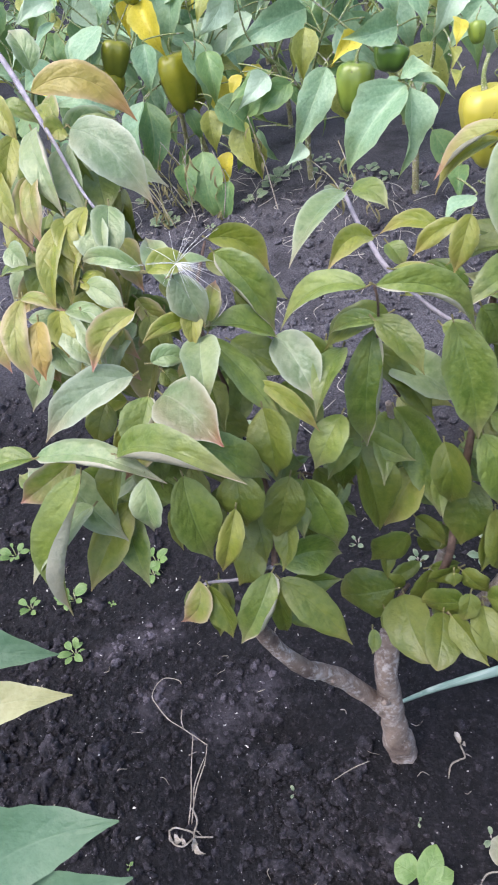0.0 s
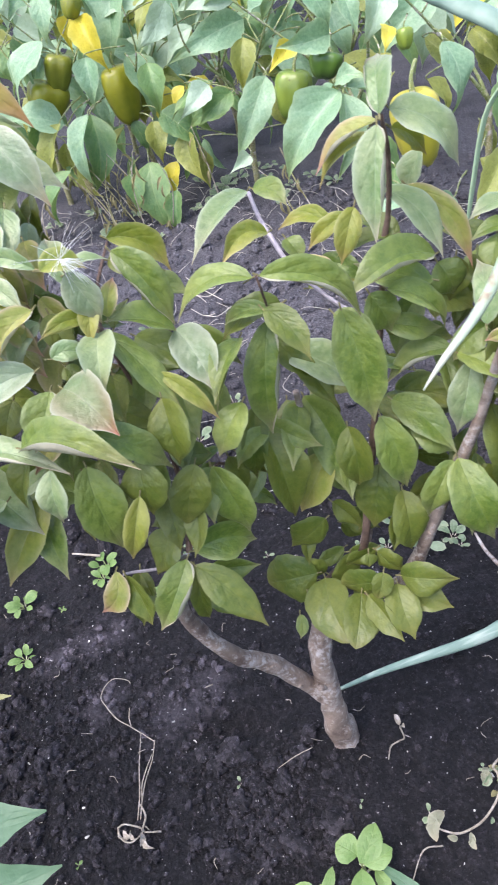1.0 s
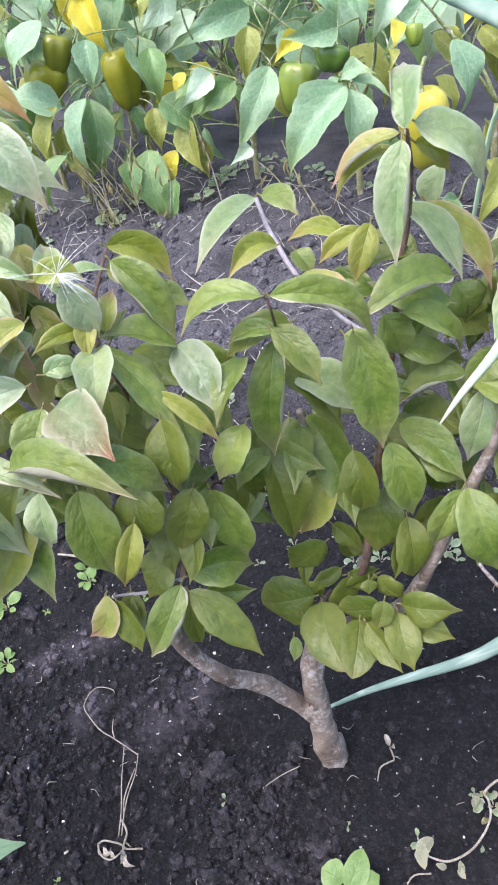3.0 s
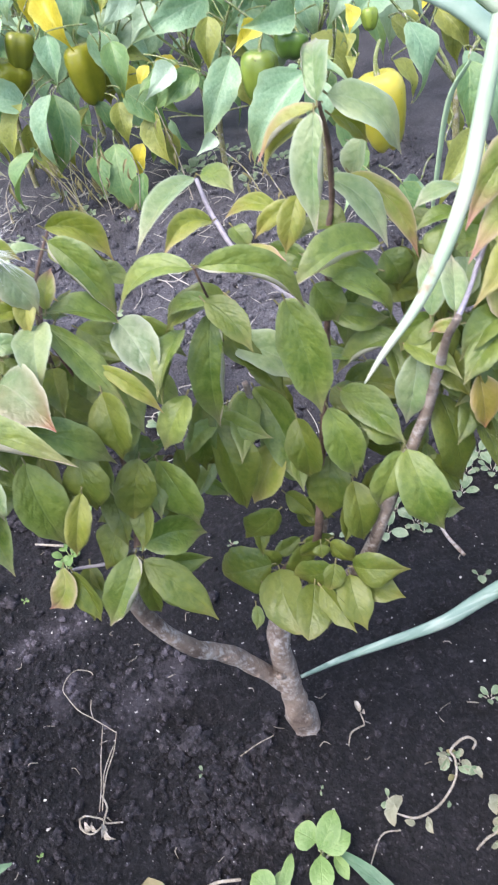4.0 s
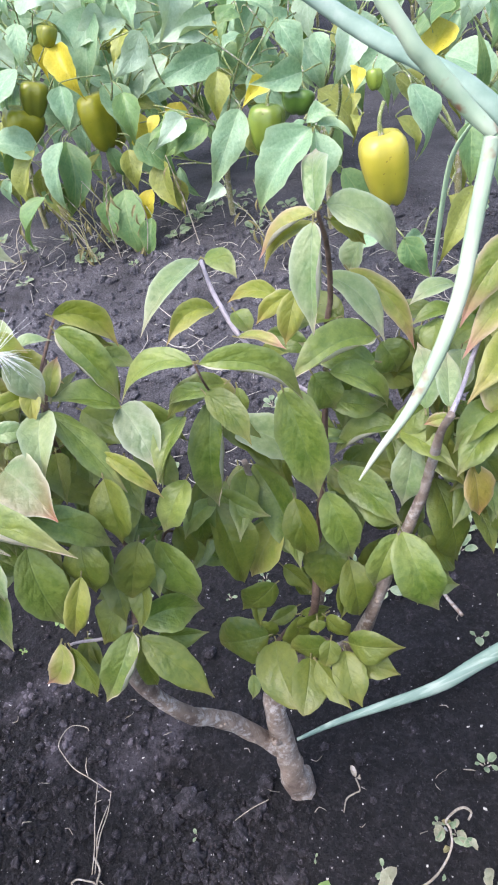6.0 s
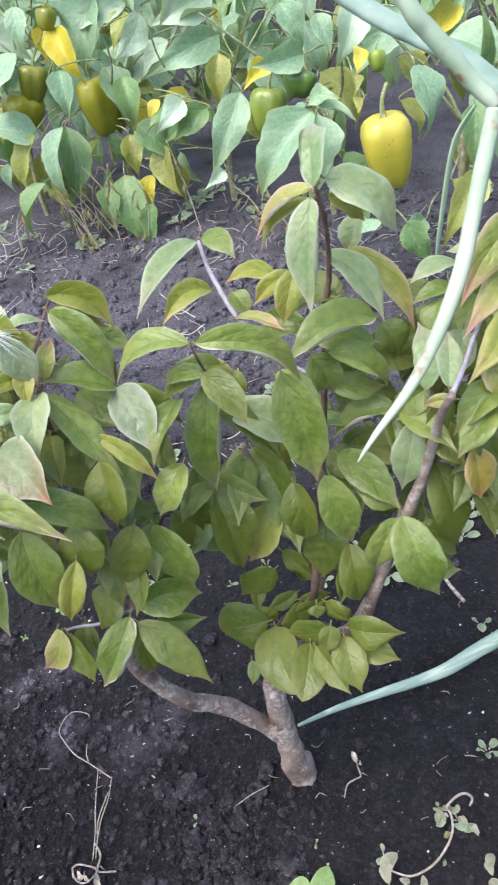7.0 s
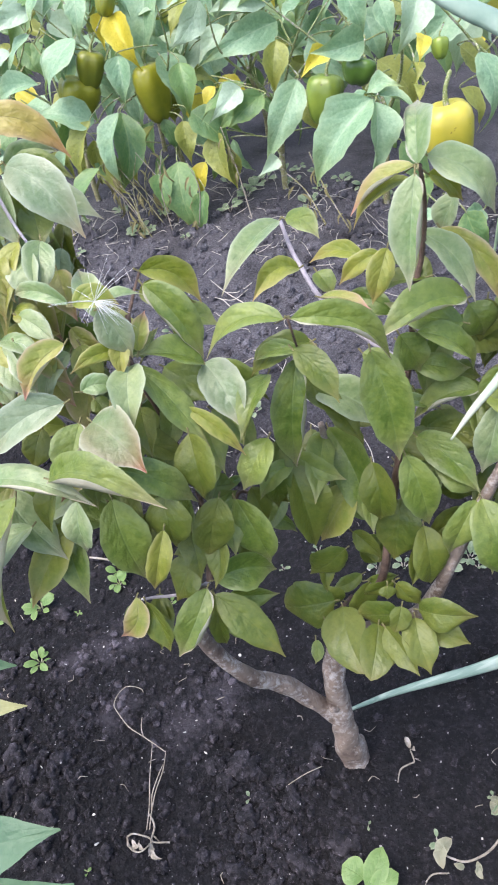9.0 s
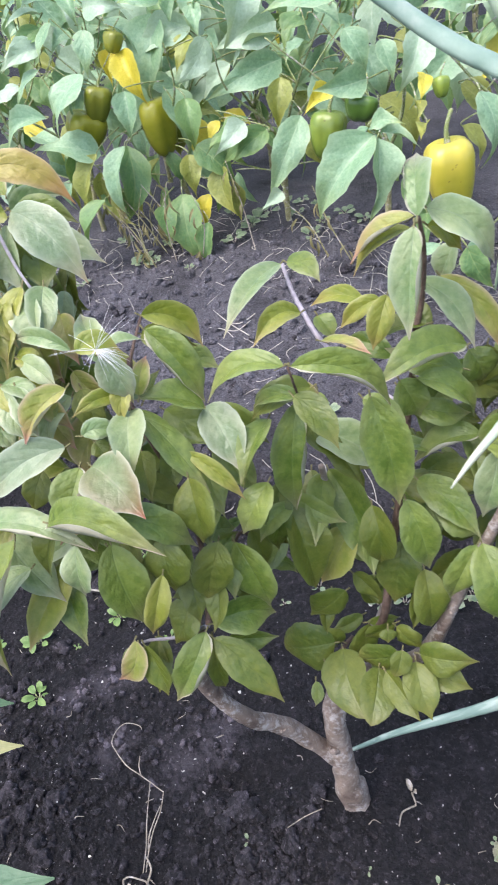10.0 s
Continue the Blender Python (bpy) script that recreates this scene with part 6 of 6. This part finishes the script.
# ---- a seed tuft caught on a leaf ----
FLUFF, nt_, b_ = material("seed_fluff", 0.6)
b_.inputs["Base Color"].default_value = (0.85, 0.84, 0.80, 1)
tuft_at = Vector((-0.048, 0.286, 0.522))
tuft = thing("seed_tuft", tuft_at, "white feathery dandelion-like seed tuft caught on leaves", "seed tuft")
tuft_rnd = random.Random(6)
for k in range(46):
    if k < 30:
        d = Vector((tuft_rnd.gauss(0.9, 0.5), tuft_rnd.gauss(-0.2, 0.4), tuft_rnd.gauss(-0.8, 0.5))).normalized() * tuft_rnd.uniform(0.008, 0.017)
    else:
        d = Vector((tuft_rnd.gauss(0, 1), tuft_rnd.gauss(0, 0.5), tuft_rnd.gauss(0, 1))).normalized() * tuft_rnd.uniform(0.010, 0.024)
    part("hair", tube([(tuft_at, 0.00011), (tuft_at + d * 0.5 + Vector((0, 0, 0.0008)), 0.00007), (tuft_at + d, 0.00004)], 4, 0, 2), FLUFF, tuft)

# ---- clods, crumbs and chaff ----
def scatter(name, label, category, mat, n, seed, place, size, squash=(0.5, 1.0)):
    """Many small lumps in one mesh of kind stuff."""
    r = random.Random(seed)
    ico = bmesh.new()
    bmesh.ops.create_icosphere(ico, subdivisions=2, radius=1.0)
    ico.verts.ensure_lookup_table()
    unit = [v.co.copy() for v in ico.verts]
    tris = [tuple(v.index for v in f.verts) for f in ico.faces]
    ico.free()
    vs, fs = [], []
    for _ in range(n):
        x, y = place(r)
        s = size(r)
        q = Euler((r.uniform(0, 6.28), r.uniform(0, 6.28), r.uniform(0, 6.28))).to_matrix()
        k = Vector((r.uniform(0.75, 1.3), r.uniform(0.75, 1.3), r.uniform(*squash)))
        off = Vector((r.uniform(0, 50), r.uniform(0, 50), 0))
        c = Vector((x, y, soil_height(x, y) + s * 0.25))
        start = len(vs)
        for u in unit:
            w_ = 1 + 0.55 * noise.noise(u * 1.6 + off) + 0.2 * noise.noise(u * 4 + off)
            p = q @ Vector((u.x * k.x, u.y * k.y, u.z * k.z)) * (s * w_)
            vs.append(c + p)
        fs += [tuple(start + i for i in t) for t in tris]
    me = bpy.data.meshes.new(name)
    me.from_pydata(vs, [], fs)
    me.materials.append(mat)
    return tagged(new(name, me), label, category, kind="stuff")


def near_bed(r):
    if r.random() < 0.45:
        return r.gauss(-0.33, 0.12), r.gauss(0.34, 0.09)
    if r.random() < 0.3:
        return r.gauss(-0.06, 0.035), r.gauss(0.26, 0.035)
    return r.uniform(-0.6, 0.5), 0.1 + 1.3 * r.random() ** 1.4


scatter("soil_crumbs", "loose dark clods and crumbs of soil", "soil crumbs", SOIL_DRY, 7500, 1, near_bed, lambda r: 0.0009 + 0.0042 * r.random() ** 4)
scatter("soil_crumbs", "grey crumbs of dry soil before the pepper row", "soil crumbs", SOIL_DRY, 5000, 5, lambda r: (r.uniform(-0.85, 0.55), r.uniform(0.6, 1.6)), lambda r: 0.0018 + 0.010 * r.random() ** 4)
lump_rnd = random.Random(8)
lump_meshes = []
for k in range(7):
    bm = bmesh.new()
    bmesh.ops.create_icosphere(bm, subdivisions=3, radius=1.0)
    for v in bm.verts:
        d = noise.voronoi(v.co * 2.2 + Vector((k * 3, 0, 0)))[0]
        v.co *= 0.8 + 0.55 * noise.noise(v.co * 1.3 + Vector((k * 7, 0, 0))) + 0.42 * (d[1] - d[0]) + 0.26 * noise.noise(v.co * 5 + Vector((0, k * 5, 0))) + 0.16 * noise.noise(v.co * 12)
        v.co.z *= 0.7
        v.co *= 0.008
    lump_meshes.append(mesh_of("clod", bm, SOIL_DRY))
for k in range(230):
    x, y = near_bed(lump_rnd)
    s = 0.0035 + 0.010 * lump_rnd.random() ** 2
    ob = new("clod", lump_meshes[k % 7])
    ob.location, ob.rotation_euler = (x, y, soil_height(x, y) + s * 0.2), (lump_rnd.uniform(-0.4, 0.4), lump_rnd.uniform(-0.4, 0.4), lump_rnd.uniform(0, 6.28))
    ob.scale = (s / 0.008, s / 0.008 * lump_rnd.uniform(0.7, 1.1), s / 0.008)
    tagged(ob, "dark lump of crumbly garden soil on the bed", "soil clod", "clods on the bed")
for k, (x, y, s) in enumerate(PEBBLES):
    ob = new("clod", lump_meshes[(k % 2) + 4])
    ob.location, ob.rotation_euler = (x, y, soil_height(x, y) + s * 0.15), (lump_rnd.uniform(-0.4, 0.4), lump_rnd.uniform(-0.4, 0.4), lump_rnd.uniform(0, 6.28))
    ob.scale = (s * 62, s * 56, s * 50)
    tagged(ob, "grey lump of dry garden soil on the bed", "soil clod", "clods on the bed")
CHAFF, nt_, b_ = material("chaff", 0.7)
b_.inputs["Base Color"].default_value = (0.55, 0.52, 0.46, 1)
scatter("chaff", "white specks of chaff and shell on the soil", "chaff", CHAFF, 320, 3, lambda r: (r.uniform(-0.55, 0.5), 0.12 + 1.2 * r.random()), lambda r: 0.0007 + 0.0016 * r.random() ** 2, (0.25, 0.6))

# ---- fine bits of root and straw on the bed ----
bit_rnd = random.Random(17)
bm = bmesh.new()
for _ in range(70):
    x, y = bit_rnd.uniform(-0.4, 0.34), bit_rnd.uniform(0.17, 0.62)
    z = soil_height(x, y) + 0.003
    a, r = bit_rnd.uniform(0, 6.28), bit_rnd.uniform(0.003, 0.013)
    p = Vector((x, y, z))
    q = p + Vector((r * math.cos(a), r * math.sin(a), bit_rnd.uniform(-0.002, 0.003)))
    thick = bit_rnd.uniform(0.00025, 0.0006)
    tube([(p, thick), ((p + q) / 2 + Vector((bit_rnd.gauss(0, 0.002), bit_rnd.gauss(0, 0.002), 0.002)), thick), (q, thick * 0.6)], 4, 0, 3, bm)
tagged(new("plant_litter", mesh_of("plant_litter", bm, STRAW)), "fine pale bits of root and straw on soil", "plant litter", kind="stuff")

# ---- dry grass and litter at the foot of the pepper row ----
grass_rnd = random.Random(12)
bm = bmesh.new()
for k in range(430):
    x = grass_rnd.uniform(-0.9, 0.45)
    y = 1.64 - 0.5 * max(0.0, min(1.0, (x + 0.15) / 0.5)) + grass_rnd.gauss(-0.02, 0.13)
    if k > 370:
        x, y = grass_rnd.gauss(-0.06, 0.11), grass_rnd.uniform(0.62, 1.15)
    z = soil_height(x, y)
    a, r, h = grass_rnd.uniform(0, 6.28), grass_rnd.uniform(0.012, 0.055), grass_rnd.uniform(0.001, 0.03)
    p = Vector((x, y, z))
    q = p + Vector((r * math.cos(a), r * math.sin(a), h))
    tube([(p, 0.0006), ((p + q) / 2 + Vector((grass_rnd.gauss(0, 0.008), grass_rnd.gauss(0, 0.008), 0.002)), 0.0007), (q, 0.0003)], 4, 0, 3, bm)
tagged(new("dry_grass", mesh_of("dry_grass", bm, PALE_STRAW)), "tangle of pale dry grass at the pepper row", "dry grass", kind="stuff")

# ---- withered stems that lean out of the pepper row ----
lean_rnd = random.Random(21)
for x, y in ((-0.37, 1.58), (-0.35, 1.54), (-0.34, 1.60), (-0.29, 1.60), (-0.26, 1.58), (-0.22, 1.56), (-0.36, 1.56), (-0.33, 1.55), (-0.30, 1.57), (-0.27, 1.54), (-0.24, 1.53), (-0.31, 1.52), (-0.55, 1.6), (-0.6, 1.58), (-0.1, 1.5), (0.05, 1.42), (0.12, 1.36)):
    foot_at = Vector((x + lean_rnd.uniform(-0.02, 0.02), y, soil_height(x, y)))
    top_at = foot_at + Vector((lean_rnd.uniform(-0.12, 0.03), lean_rnd.uniform(0.0, 0.08), lean_rnd.uniform(0.08, 0.2)))
    mid_at = (foot_at + top_at) / 2 + Vector((lean_rnd.gauss(0, 0.01), 0, 0.01))
    ob = thing("withered_weed", foot_at, "thin withered weed leaning at the pepper row", "weed", "withered weeds")
    part("stem", tube([(foot_at - Vector((0, 0, 0.01)), 0.0014), (mid_at, 0.0013), (top_at, 0.0008)], 6, 0.2, 5), CANE if lean_rnd.random() < 0.5 else STRAW, ob)
    for k in range(5):
        p = foot_at.lerp(top_at, lean_rnd.uniform(0.1, 1.0))
        q = p + Vector((lean_rnd.uniform(-0.02, 0.02), lean_rnd.uniform(-0.02, 0.0), lean_rnd.uniform(-0.04, -0.015)))
        part("leaf", blade(p, q, 0.006, 0.15, 0.6, 0.2, lean_rnd.uniform(-1, 1), 0.15, seed=k), DEAD_LEAF, ob, "shrivelled brown leaf", at=p)
